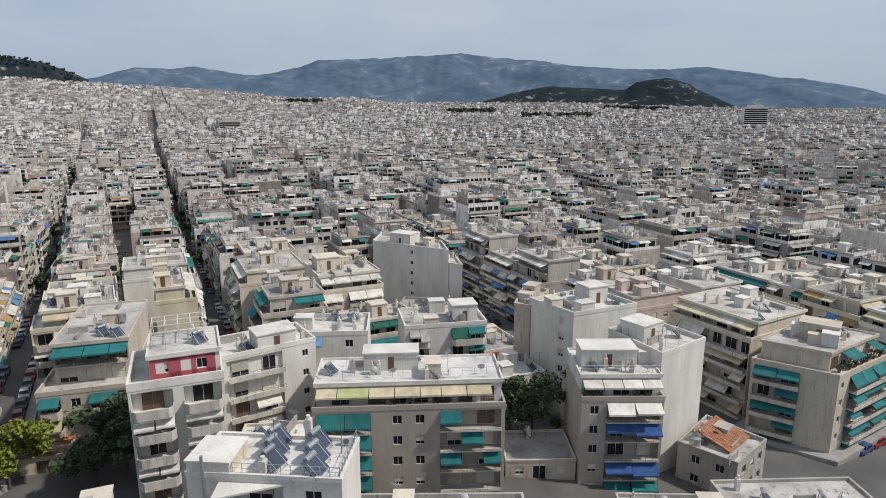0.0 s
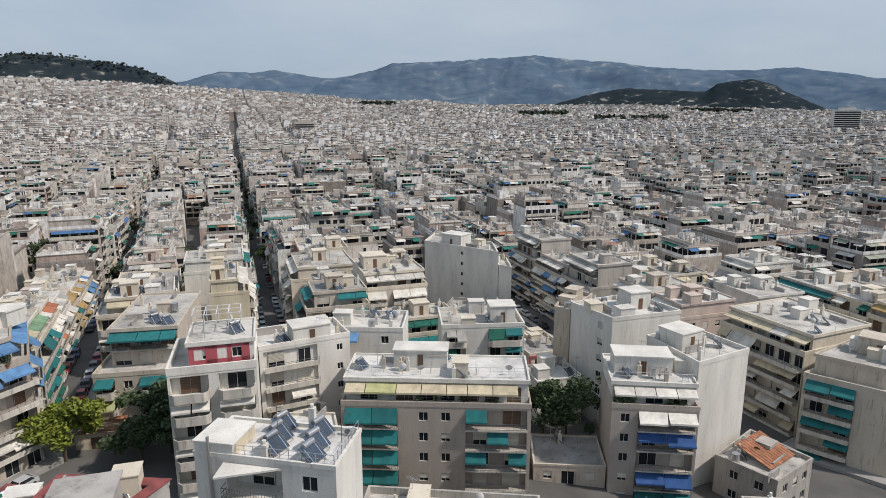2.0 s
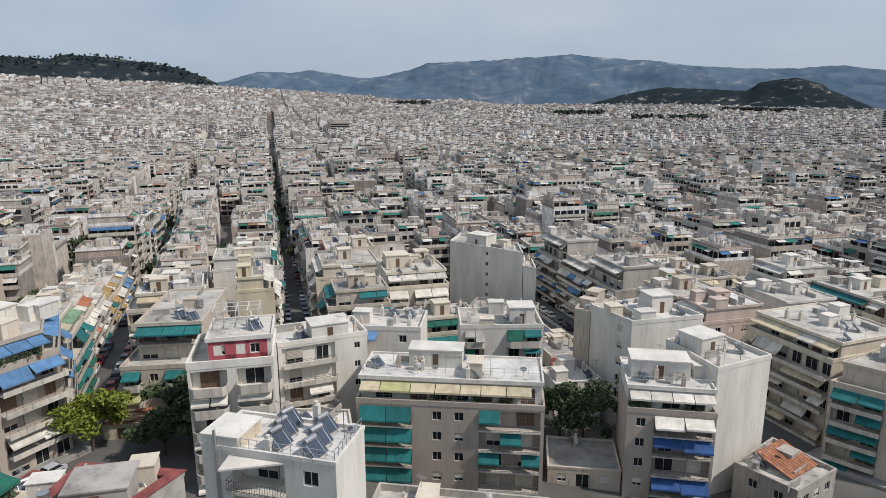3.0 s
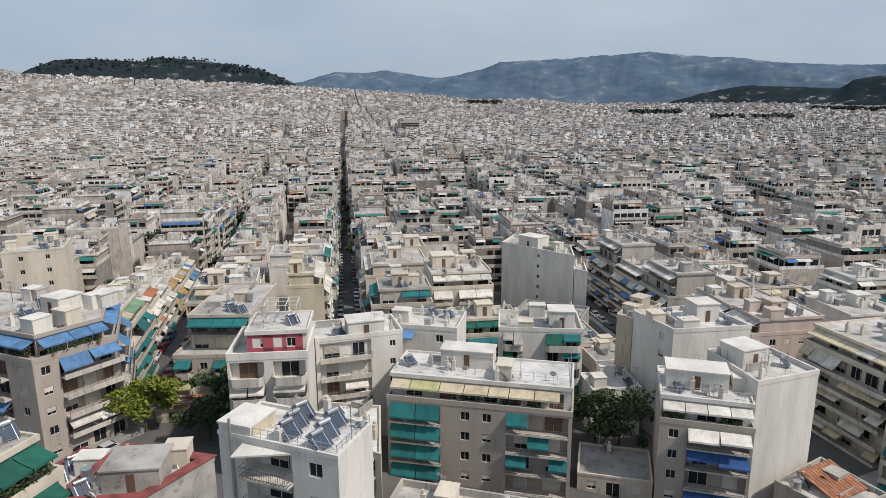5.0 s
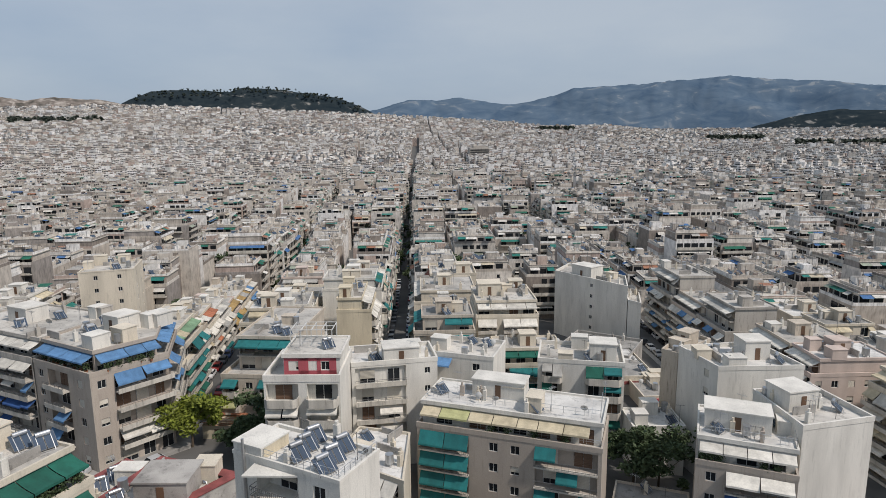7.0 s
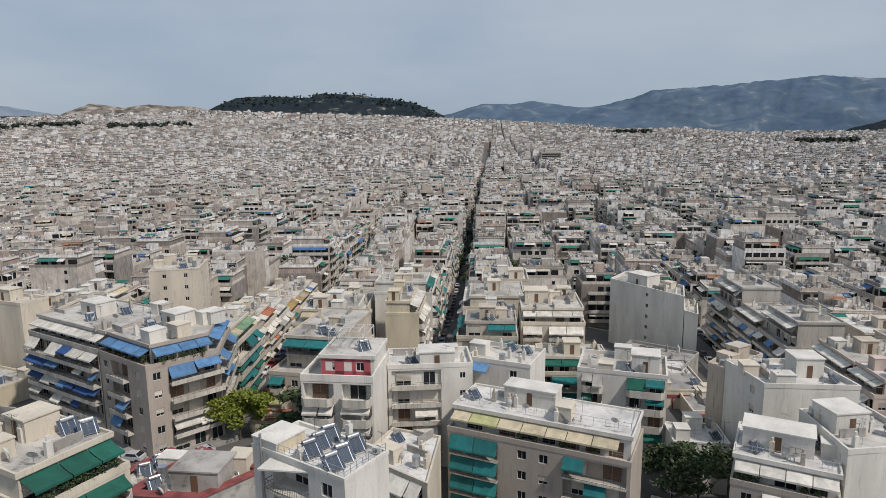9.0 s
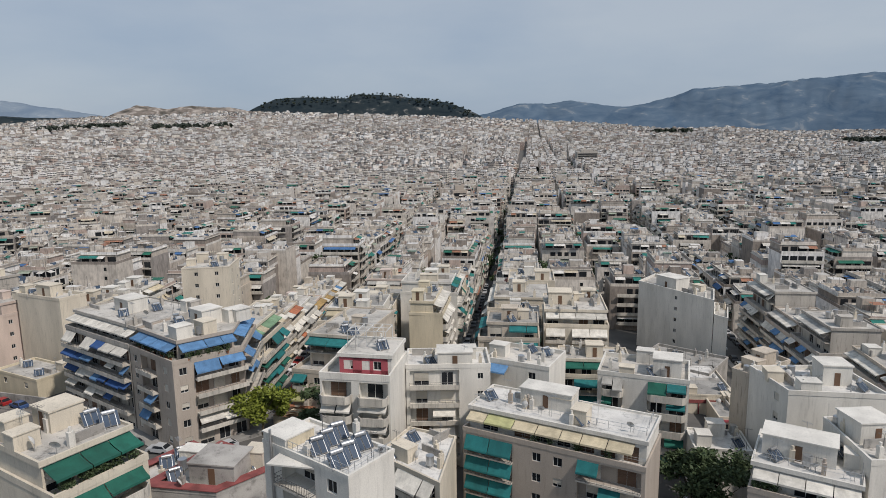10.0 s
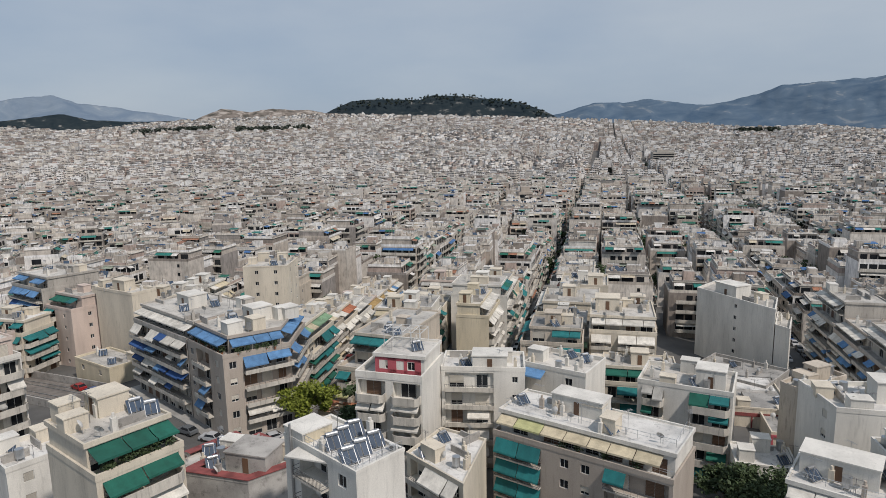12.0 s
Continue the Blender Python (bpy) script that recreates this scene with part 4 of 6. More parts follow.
PANEL = material("collector_glass", (0.05, 0.075, 0.115), rough=0.25, bump=0, stain=0.3)


def seen_from_path(x, y):
    az = math.degrees(math.atan2(x, y))
    return -84 < az < 46


LABELS = {WHITE: "white apartment house", CREAM: "cream apartment house", GREY: "grey apartment house", BEIGE: "beige apartment house", TAUPE: "taupe apartment house", PINK: "pinkish apartment house"}
FAR_LOTS = []
COURTS = [(52, 322, 9.0), (33, 236, 7.5), (70, 300, 7.0), (-60, 250, 7.0), (105, 262, 8.0), (-8, 205, 5.0)]


def near_city():
    rng = random.Random(11)
    for k in range(len(STREETS) - 1):
        for side in (0, 1, 2, 3):
            v = 20 + rng.random() * 6
            swell = rng.random() * 6
            while v < 720:
                w = rng.uniform(9.0, 17)
                if (v - 20) % 104 > 97 and side < 2:
                    v += 7
                    continue
                u0, u1 = street_line(k, v) + WIDE.get(k, 4.0), street_line(k + 1, v) - WIDE.get(k + 1, 4.0)
                deep = min((u1 - u0) / 2, 15.5)
                if side > 1 and u1 - u0 - 2 * deep < 12 * (side - 1):
                    v += w
                    continue
                if side > 1 and rng.random() < 0.12:
                    v += w
                    continue
                dd = deep * rng.choice((0.78, 0.88, 0.94, 0.99, 0.99))
                lean = 0.0 if v < 190 else rng.uniform(-0.9, 0.9) if v < 250 else rng.uniform(-1.6, 2.0)
                drift = STREETS[k + (side == 1)][1] * w
                mid = (u0 + u1) / 2
                inner = (u1 - u0) / 2 - deep - 0.4
                if u1 - u0 - 2 * deep < 24:
                    a, b = ((u0 - lean, u0 + dd), (u1 - dd, u1 + lean), (mid - inner, mid + inner * rng.uniform(0.6, 1.0)))[side]
                else:
                    a, b = ((u0 - lean, u0 + dd), (u1 - dd, u1 + lean), (mid - inner, mid - inner * rng.uniform(0.0, 0.25)), (mid + inner * rng.uniform(0.05, 0.25), mid + inner))[side]
                pts = [from_grid(a, v), from_grid(b, v), from_grid(b + drift, v + w - 0.12), from_grid(a + drift, v + w - 0.12)]
                cx, cy = from_grid((a + b) / 2, v + w / 2)
                r = math.hypot(cx - 10, cy)
                crossing = (v - 20) % 104 < 14
                v += w
                if not seen_from_path(cx, cy) or r < 75 or (r < 108 and -60 < cx < 60) or (cx > -130 and cy < 62) or (cx > 40 and cy < 100) or taken(pts):
                    continue
                if any(math.hypot((a + b) / 2 - p, v - w / 2 - q) < rad for p, q, rad in COURTS):
                    continue
                # heights follow one another along a row, with a taller or lower house now and then
                level = 4.6 + 0.8 * math.sin(v * 0.021 + swell + k)
                n = max(3, min(7, round(level + rng.choice((-1.4, -0.5, -0.3, 0, 0, 0.3, 0.5, 1.4, 2.2)))))
                if k < 3 and r < 215:
                    n = 4
                elif r < 215:
                    n = min(n, 5)
                top = ground_z(cx, cy) + n * 3.0 + rng.uniform(-0.6, 0.8)
                mat = rng.choice((WHITE, WHITE, WHITE, CREAM, CREAM, CREAM, GREY, BEIGE, BEIGE, PINK))
                if r < 196:
                    awn = rng.choice((("teal", "green"), ("teal",), ("white",), ("white", "cream"), ("green", "white"), ("white", "grey"), ("cream", "ochre", "blue")))
                    street = (3, 1, 0, 0)[side]
                    specs = [rng.choice("WB") if crossing else rng.choice("NCBBW"), rng.choice("WCB"), rng.choice("NC"), rng.choice("WCB")]
                    specs[street] = "B"
                    sb = [0.4, 0.4, 0.4, 0.4]
                    sb[street] = 1.8
                    if specs[0] == "B":
                        sb[0] = 1.5
                    ss = ["N"] * 4
                    ss[street] = "B"
                    if specs[0] == "B":
                        ss[0] = "B"
                    awl = {"teal": "teal", "green": "green", "white": "white", "cream": "cream", "blue": "mixed", "grey": "grey"}[awn[0]]
                    made = house(pts, top, n, "".join(specs), mat, LABELS[mat] + " with balconies and " + awl + " awnings on the street", awn, rng.uniform(0.4, 0.9), rng.choice(("solid", "half", "open")),
                                 1.2, 3.0, rng.choice((0, 0, 1, 2)), int(r * 100) + k, sb if rng.random() < 0.85 else None, "".join(ss), bulk=[(cx, cy, 3.2, 3.0, 2.4)], set_rate=0.85, group="street houses", extra=9)
                    ROOF_SPOTS.append((cx, cy, made["top"], w, dd, True))
                else:
                    FAR_LOTS.append((cx, cy, b - a, w - 0.2, n, GRID - math.degrees(math.atan(STREETS[k + (side == 1)][1])) * 0.8 + (rng.uniform(-5, 5) if rng.random() < 0.3 else 0), min(side, 2), r))


ROOF_SPOTS = []
near_city()


def far_lots():
    """Lots past the near blocks: districts with street grids of their own."""
    rng = random.Random(5)
    T = 330.0
    for i in range(-12, 13):
        for j in range(-1, 12):
            u0, v0 = i * T, j * T
            mx, my = from_grid(u0 + T / 2, v0 + T / 2)
            if math.hypot(mx, my) > EDGE + 300 or not (-100 < math.degrees(math.atan2(mx, my)) < 62):
                continue
            main = -30 < u0 + T / 2 < 200
            ang = GRID if main else GRID + rng.choice((0, -14, 16, 30, -24, 8, 41))
            c, s = math.cos(radians(ang)), math.sin(radians(ang))
            far = math.hypot(mx, my)
            step = 13.0 if far < 1300 else 16.0 if far < 2200 else 20.0
            bu, bv = 4, rng.choice((5, 6, 7))
            n = int(T * 0.75 / step) + 2
            for p in range(-n, n + 1):
                for q in range(-n, n + 1):
                    lu = p * step + (p // bu) * 6.0
                    lv = q * step + (q // bv) * 6.0
                    x, y = mx + lu * c - lv * s, my + lu * s + lv * c
                    uu, vv = x * GC + y * GS, -x * GS + y * GC
                    if not (u0 <= uu < u0 + T and v0 <= vv < v0 + T):
                        continue
                    r = math.hypot(x, y)
                    if r > EDGE or not seen_from_path(x, y) or r < 150:
                        continue
                    if street_line(0, vv) < uu < street_line(len(STREETS) - 1, vv) and vv < 735:
                        continue
                    if r < 1900 and min(abs(uu - street_line(q, vv)) for q in (3, 4, 5)) < rng.uniform(7.0, 10.0):
                        continue
                    if rng.random() < 0.05:
                        continue
                    FAR_LOTS.append((x, y, step * rng.uniform(0.75, 0.98), step * rng.uniform(0.75, 0.98), rng.choice((3, 4, 4, 5, 5, 5, 5, 6, 6, 7)), ang, rng.choice((0, 1)), r))


far_lots()


def city_material(name, colours, roofs, windows):
    """Plaster of many tones, one tone to a house; flat roofs in greys; on the far ones rows of openings."""
    m = bpy.data.materials.new(name)
    m.use_nodes = True
    n, l = m.node_tree.nodes, m.node_tree.links
    b = n["Principled BSDF"]
    b.inputs["Roughness"].default_value = 0.9
    geo = n.new("ShaderNodeNewGeometry")

    def ramp(cols, src):
        r = n.new("ShaderNodeValToRGB")
        r.color_ramp.interpolation = "CONSTANT"
        while len(r.color_ramp.elements) < len(cols):
            r.color_ramp.elements.new(1.0)
        for i, cc in enumerate(cols):
            r.color_ramp.elements[i].position = i / len(cols)
            r.color_ramp.elements[i].color = (*cc, 1)
        l.new(src, r.inputs[0])
        return r.outputs[0]

    def math_node(op, a, c=None):
        k = n.new("ShaderNodeMath")
        k.operation = op
        for i, q in enumerate((a, c)):
            if q is None:
                continue
            if isinstance(q, (int, float)):
                k.inputs[i].default_value = q
            else:
                l.new(q, k.inputs[i])
        return k.outputs[0]

    def mixed(f, a, c, mode="MIX"):
        k = n.new("ShaderNodeMix")
        k.data_type, k.blend_type = "RGBA", mode
        for i, q in ((0, f), (6, a), (7, c)):
            if isinstance(q, (int, float, tuple)):
                k.inputs[i].default_value = q
            else:
                l.new(q, k.inputs[i])
        return k.outputs[2]

    isl = geo.outputs["Random Per Island"]
    wall = ramp(colours, isl)
    top = ramp(roofs, math_node("FRACT", math_node("MULTIPLY", isl, 7.31)))
    sep = n.new("ShaderNodeSeparateXYZ")
    l.new(geo.outputs["Normal"], sep.inputs[0])
    up = math_node("GREATER_THAN", sep.outputs[2], 0.5)
    noise_n = n.new("ShaderNodeTexNoise")
    noise_n.inputs["Scale"].default_value, noise_n.inputs["Detail"].default_value = 0.4, 6
    l.new(geo.outputs["Position"], noise_n.inputs["Vector"])
    rng_n = n.new("ShaderNodeMapRange")
    rng_n.inputs[1].default_value, rng_n.inputs[2].default_value, rng_n.inputs[3].default_value, rng_n.inputs[4].default_value = 0.3, 0.7, 0.72, 1.08
    l.new(noise_n.outputs["Fac"], rng_n.inputs[0])
    sm = n.new("ShaderNodeMapping")
    sm.inputs["Scale"].default_value = (1.6, 1.6, 0.35)
    l.new(geo.outputs["Position"], sm.inputs[0])
    streak_n = n.new("ShaderNodeTexNoise")
    streak_n.inputs["Scale"].default_value, streak_n.inputs["Detail"].default_value, streak_n.inputs["Roughness"].default_value = 1.0, 7, 0.7
    l.new(sm.outputs[0], streak_n.inputs["Vector"])
    streak_r = n.new("ShaderNodeMapRange")
    streak_r.inputs[1].default_value, streak_r.inputs[2].default_value, streak_r.inputs[3].default_value, streak_r.inputs[4].default_value = 0.46, 0.68, 1.04, 0.62
    l.new(streak_n.outputs["Fac"], streak_r.inputs[0])
    if windows:
        pos = n.new("ShaderNodeSeparateXYZ")
        l.new(geo.outputs["Position"], pos.inputs[0])
        fz = math_node("FRACT", math_node("DIVIDE", pos.outputs[2], 3.0))
        along = math_node("ADD", math_node("MULTIPLY", pos.outputs[0], 0.93), math_node("MULTIPLY", pos.outputs[1], 0.71))
        fx = math_node("FRACT", math_node("DIVIDE", along, 3.3))
        hole = math_node("MULTIPLY", math_node("GREATER_THAN", fz, 0.56), math_node("GREATER_THAN", fx, 0.24))
        has = math_node("GREATER_THAN", math_node("FRACT", math_node("MULTIPLY", isl, 13.7)), 0.35)
        wall = mixed(math_node("MULTIPLY", hole, has), wall, (0.035, 0.035, 0.038, 1))
    col = mixed(up, wall, top)
    col = mixed(1.0, col, rng_n.outputs[0], "MULTIPLY")
    col = mixed(1.0, col, streak_r.outputs[0], "MULTIPLY")
    l.new(col, b.inputs["Base Color"])
    return m


TONES = [(0.50, 0.445, 0.385), (0.27, 0.235, 0.205), (0.74, 0.715, 0.675), (0.61, 0.56, 0.495), (0.81, 0.795, 0.77), (0.43, 0.38, 0.33), (0.56, 0.51, 0.45), (0.33, 0.30, 0.275), (0.69, 0.64, 0.575), (0.47, 0.375, 0.325), (0.79, 0.77, 0.745), (0.64, 0.605, 0.56)]
TOPS = [(0.37, 0.35, 0.32), (0.49, 0.47, 0.435), (0.27, 0.255, 0.235), (0.43, 0.405, 0.365), (0.64, 0.625, 0.60)]
CITY = city_material("city_plaster", TONES, TOPS, False)
# the darkest tone dropped, whites and pale roofs added: distance haze put into colour
CITY_FAR = city_material("city_plaster_haze_pale", TONES[2:] + [(0.76, 0.75, 0.735), (0.40, 0.36, 0.33), (0.78, 0.77, 0.76)], TOPS + [(0.70, 0.69, 0.66), (0.62, 0.60, 0.56)], True)
CLOTHS = [(0.02, 0.18, 0.155), (0.015, 0.13, 0.085), (0.60, 0.575, 0.52), (0.66, 0.64, 0.60), (0.52, 0.46, 0.35), (0.06, 0.15, 0.33), (0.38, 0.37, 0.345), (0.62, 0.60, 0.56), (0.02, 0.17, 0.14), (0.33, 0.16, 0.10), (0.55, 0.53, 0.49), (0.30, 0.34, 0.27)]
CLOTH = city_material("city_awnings", CLOTHS, CLOTHS, False)

CORNER = np.array([(-1, -1, 0), (1, -1, 0), (1, 1, 0), (-1, 1, 0), (-1, -1, 1), (1, -1, 1), (1, 1, 1), (-1, 1, 1)], float)
FACES = np.array([(4, 5, 6, 7), (0, 1, 5, 4), (1, 2, 6, 5), (2, 3, 7, 6), (3, 0, 4, 7)])


def boxes(name, rows, mat, label, category):
    """Many upright boxes as one mesh: rows of centre x, y, base z, half sizes, height, turn, and how far the outer edge drops."""
    r = np.array(rows, float)
    v = CORNER[None] * np.stack([r[:, 3], r[:, 4], r[:, 5]], 1)[:, None, :]
    v[:, :, 2] -= np.where(CORNER[None, :, 1] < 0, r[:, 7][:, None], 0)
    a = np.radians(r[:, 6])[:, None]
    x = v[:, :, 0] * np.cos(a) - v[:, :, 1] * np.sin(a) + r[:, 0][:, None]
    y = v[:, :, 0] * np.sin(a) + v[:, :, 1] * np.cos(a) + r[:, 1][:, None]
    z = v[:, :, 2] + r[:, 2][:, None]
    co = np.stack([x, y, z], -1).reshape(-1, 3)
    fa = (FACES[None] + 8 * np.arange(len(r))[:, None, None]).reshape(-1, 4)
    d = bpy.data.meshes.new(name)
    d.vertices.add(len(co))
    d.vertices.foreach_set("co", co.ravel())
    d.loops.add(fa.size)
    d.loops.foreach_set("vertex_index", fa.ravel())
    d.polygons.add(len(fa))
    d.polygons.foreach_set("loop_start", np.arange(0, fa.size, 4))
    d.materials.append(mat)
    d.update()
    d.validate()
    d.shade_flat()
    return tagged(new(name, d), label, category, kind="stuff")


def far_city():
    rng = random.Random(8)
    mid, far, glass, cloth, slabs, masts, panels = [], [], [], [], [], [], []

    def small_roof(out, at, w, d, z, ang, r):
        """Stair hut, low walls, chimneys, tanks, collectors and aerials on a flat roof."""
        out.append((*at(rng.uniform(-0.28, 0.28) * w, rng.uniform(-0.28, 0.28) * d), z, rng.uniform(1.3, 2.2), rng.uniform(1.2, 2.0), rng.uniform(2.2, 3.0), ang, 0))
        for a, b, hw, hd in ((0, -d / 2 + 0.1, w / 2, 0.1), (0, d / 2 - 0.1, w / 2, 0.1), (-w / 2 + 0.1, 0, 0.1, d / 2), (w / 2 - 0.1, 0, 0.1, d / 2)):
            out.append((*at(a, b), z, hw, hd, rng.choice((0.5, 0.8, 1.0)), ang, 0))
        if rng.random() < 0.5:
            out.append((*at(rng.uniform(-0.3, 0.3) * w, 0), z, 0.1, d * 0.42, rng.uniform(0.7, 1.6), ang, 0))
        for _ in range(16 if r < 420 else 8):
            q = rng.random()
            hw, hd, h = (rng.uniform(0.2, 0.4), rng.uniform(0.2, 0.35), rng.uniform(0.9, 2.0)) if q < 0.5 else (rng.uniform(0.5, 1.3), rng.uniform(0.4, 0.9), rng.uniform(0.6, 1.5)) if q < 0.8 else (rng.uniform(0.8, 2.0), 0.08, rng.uniform(0.7, 1.4))
            out.append((*at(rng.uniform(-0.43, 0.43) * w, rng.uniform(-0.43, 0.43) * d), z, hw, hd, h, ang + rng.choice((0, 0, 90, rng.uniform(0, 90))), 0))
        for _ in range(8 if r < 420 else 3):
            masts.append((*at(rng.uniform(-0.42, 0.42) * w, rng.uniform(-0.42, 0.42) * d), z, 0.04, 0.04, rng.uniform(2.0, 4.2), ang, 0))
        if r < 420:
            # hand rails, and a pergola now and then
            for a, b, hw, hd in ((0, -d / 2 + 0.1, w / 2, 0.03), (-w / 2 + 0.1, 0, 0.03, d / 2), (w / 2 - 0.1, 0, 0.03, d / 2)):
                if rng.random() < 0.6:
                    masts.append((*at(a, b), z + 1.15, hw, hd, 0.05, ang, 0))
            if rng.random() < 0.35:
                a, b = rng.uniform(-0.25, 0.25) * w, rng.uniform(-0.25, 0.25) * d
                cloth.append((*at(a, b), z + 2.3, rng.uniform(1.2, 2.4), rng.uniform(1.0, 1.8), 0.06, ang, rng.uniform(0.0, 0.4)))
                for i, j in ((-1, -1), (1, -1), (1, 1), (-1, 1)):
                    masts.append((*at(a + i * 1.1, b + j * 0.9), z, 0.05, 0.05, 2.3, ang, 0))
        for _ in range(rng.choice((1, 1, 2, 4, 5))):
            p = at(rng.uniform(-0.4, 0.4) * w, rng.uniform(-0.4, 0.4) * d)
            panels.append((*p, z + 1.2, 0.9, 0.7, 0.1, SOUTH + rng.uniform(-100, -80), 0.9))

    for x, y, w, d, n, ang, side, r in FAR_LOTS:
        z = ground_z(x, y)
        h = n * 3.0 + rng.uniform(-1, 1)
        c, s = math.cos(radians(ang)), math.sin(radians(ang))
        at = lambda a, b: (x + a * c - b * s, y + a * s + b * c)
        if r > 760:
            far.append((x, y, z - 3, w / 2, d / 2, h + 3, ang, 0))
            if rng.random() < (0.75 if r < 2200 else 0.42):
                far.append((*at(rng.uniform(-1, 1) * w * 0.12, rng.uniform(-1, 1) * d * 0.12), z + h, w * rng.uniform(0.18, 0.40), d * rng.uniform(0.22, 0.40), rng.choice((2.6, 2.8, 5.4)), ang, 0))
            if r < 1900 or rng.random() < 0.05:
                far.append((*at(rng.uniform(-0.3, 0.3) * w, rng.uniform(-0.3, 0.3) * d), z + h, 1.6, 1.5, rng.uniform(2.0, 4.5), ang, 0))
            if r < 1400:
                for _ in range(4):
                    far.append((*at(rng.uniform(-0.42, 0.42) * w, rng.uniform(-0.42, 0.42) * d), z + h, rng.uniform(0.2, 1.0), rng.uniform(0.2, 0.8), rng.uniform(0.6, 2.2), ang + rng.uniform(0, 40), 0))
        else:
            # body, and a top floor set back from the street
            mid.append((x, y, z - 3, w / 2, d / 2, h + 3, ang, 0))
            back = rng.uniform(1.8, 2.8)
            front = rng.choice((0.0, 1.6, 1.9))
            pw, pd = w - back - 0.3, d - front - 0.2
            ox, oy = ((back - 0.3) / 2 if side == 0 else -(back - 0.3) / 2 if side == 1 else 0), front / 2
            if rng.random() < 0.8:
                px = at(ox, oy)
                mid.append((*px, z + h, pw / 2, pd / 2, 2.8, ang, 0))
                slabs.append((*px, z + h + 2.8, pw / 2 + 0.35, pd / 2 + 0.2, 0.22, ang, 0))
                small_roof(mid, lambda a, b: at(ox + a, oy + b), pw, pd, z + h + 3.0, ang, r)
                for a, b, hw, hd in ((0, -d / 2 + 0.08, w / 2, 0.08), (-w / 2 + 0.08, 0, 0.08, d / 2), (w / 2 - 0.08, 0, 0.08, d / 2)):
                    mid.append((*at(a, b), z + h, hw, hd, 0.9, ang, 0))
                # terrace awnings and the dark openings behind them, to the street and to the front
                cx, cy = at(ox, oy)
                street = ang - 90 if side == 0 else ang + 90 if side == 1 else ang
                for turn in {street, ang}:
                    if turn == ang and side < 2 and front == 0.0:
                        continue
                    tc, ts = math.cos(radians(turn)), math.sin(radians(turn))
                    off, half = (pd / 2, pw / 2) if turn == ang else (pw / 2, pd / 2)
                    a = -half
                    while a < half - 1.2:
                        aw = min(rng.choice((1.2, 1.6, 2.2)), (half - a) / 2)
                        m0 = a + aw
                        glass.append((cx + m0 * tc + (off + 0.03) * ts, cy + m0 * ts - (off + 0.03) * tc, z + h + 0.15, aw * rng.uniform(0.55, 0.9), 0.03, 2.1, turn, 0))
                        if rng.random() < 0.7:
                            o = off + 0.85
                            cloth.append((cx + m0 * tc + o * ts, cy + m0 * ts - o * tc, z + h + 2.6, aw - 0.06, 0.9, 0.04, turn, rng.uniform(0.4, 0.8)))
                        a += 2 * aw
            else:
                small_roof(mid, at, w, d, z + h, ang, r)
        # balconies, openings and awnings on two of the sides
        for turn, half, off in ((ang - 90, d / 2, w / 2) if side == 0 else (ang + 90, d / 2, w / 2), (ang, w / 2, d / 2)):
            plain = turn == ang and rng.random() < 0.4
            tc, ts = math.cos(radians(turn)), math.sin(radians(turn))
            put = lambda a, b: (x + a * tc - b * ts, y + a * ts + b * tc)
            if plain and r < 560 and rng.random() < 0.5:
                q = rng.uniform(-0.6, 0.6)
                for k in range(1, n):
                    glass.append((*put(q * half, -off - 0.01), z + h - 3.0 * k + 0.9, 0.45, 0.03, 1.1, turn, 0))
            if r < 1300 and not plain:
                solid = rng.random() < 0.6
                wide = half - (0.2 if rng.random() < 0.6 else half * 0.35)
                for k in range(1, n):
                    zf = z + h - 3.0 * (n - k)
                    if r < 760:
                        slabs.append((*put(0, -off - 0.6), zf - 0.2, wide, 0.6, 0.2, turn, 0))
                        slabs.append((*put(0, -off - 1.16), zf, wide, 0.05, 0.9 if solid else 0.45, turn, 0))
                        if r < 700:
                            q = max(1, int(wide / 1.3))
                            for i in range(q):
                                ww = 2 * wide / q
                                if rng.random() < 0.85:
                                    # dark panes widened to stand for the shade in the balcony recess
                                    glass.append((*put(-wide + ww * (i + 0.5), -off - 0.01), zf + 0.05, ww * rng.uniform(0.30, 0.46), 0.03, 2.2, turn, 0))
                    if rng.random() < (0.65 if r < 760 else 0.12):
                        aw = rng.uniform(0.3, 0.95) * wide
                        cloth.append((*put(rng.uniform(-1, 1) * (wide - aw), -off - 0.75), zf + 2.5, aw, 0.72, 0.05, turn, rng.uniform(0.5, 1.1)))
    boxes("city_quarter", mid, CITY, "dense flat-roofed apartment houses in white, cream and grey", "buildings")
    boxes("distant_city", far, CITY_FAR, "flat-roofed houses filling the plain to the hills, paled for haze", "buildings")
    boxes("distant_windows", glass, DARK, "dark balcony doors of the city houses, widened for recess shade", "windows")
    boxes("distant_aerials", masts, RAIL, "thin aerials on the roofs of the city houses", "aerials")
    boxes("distant_collectors", panels, PANEL, "dark sloping solar collectors on the city roofs", "solar panels")
    boxes("distant_awnings", cloth, CLOTH, "green, white and coloured awnings over the balconies", "awnings")
    boxes("distant_balconies", slabs, SLAB, "pale balcony parapets of the city houses", "balconies")


far_city()


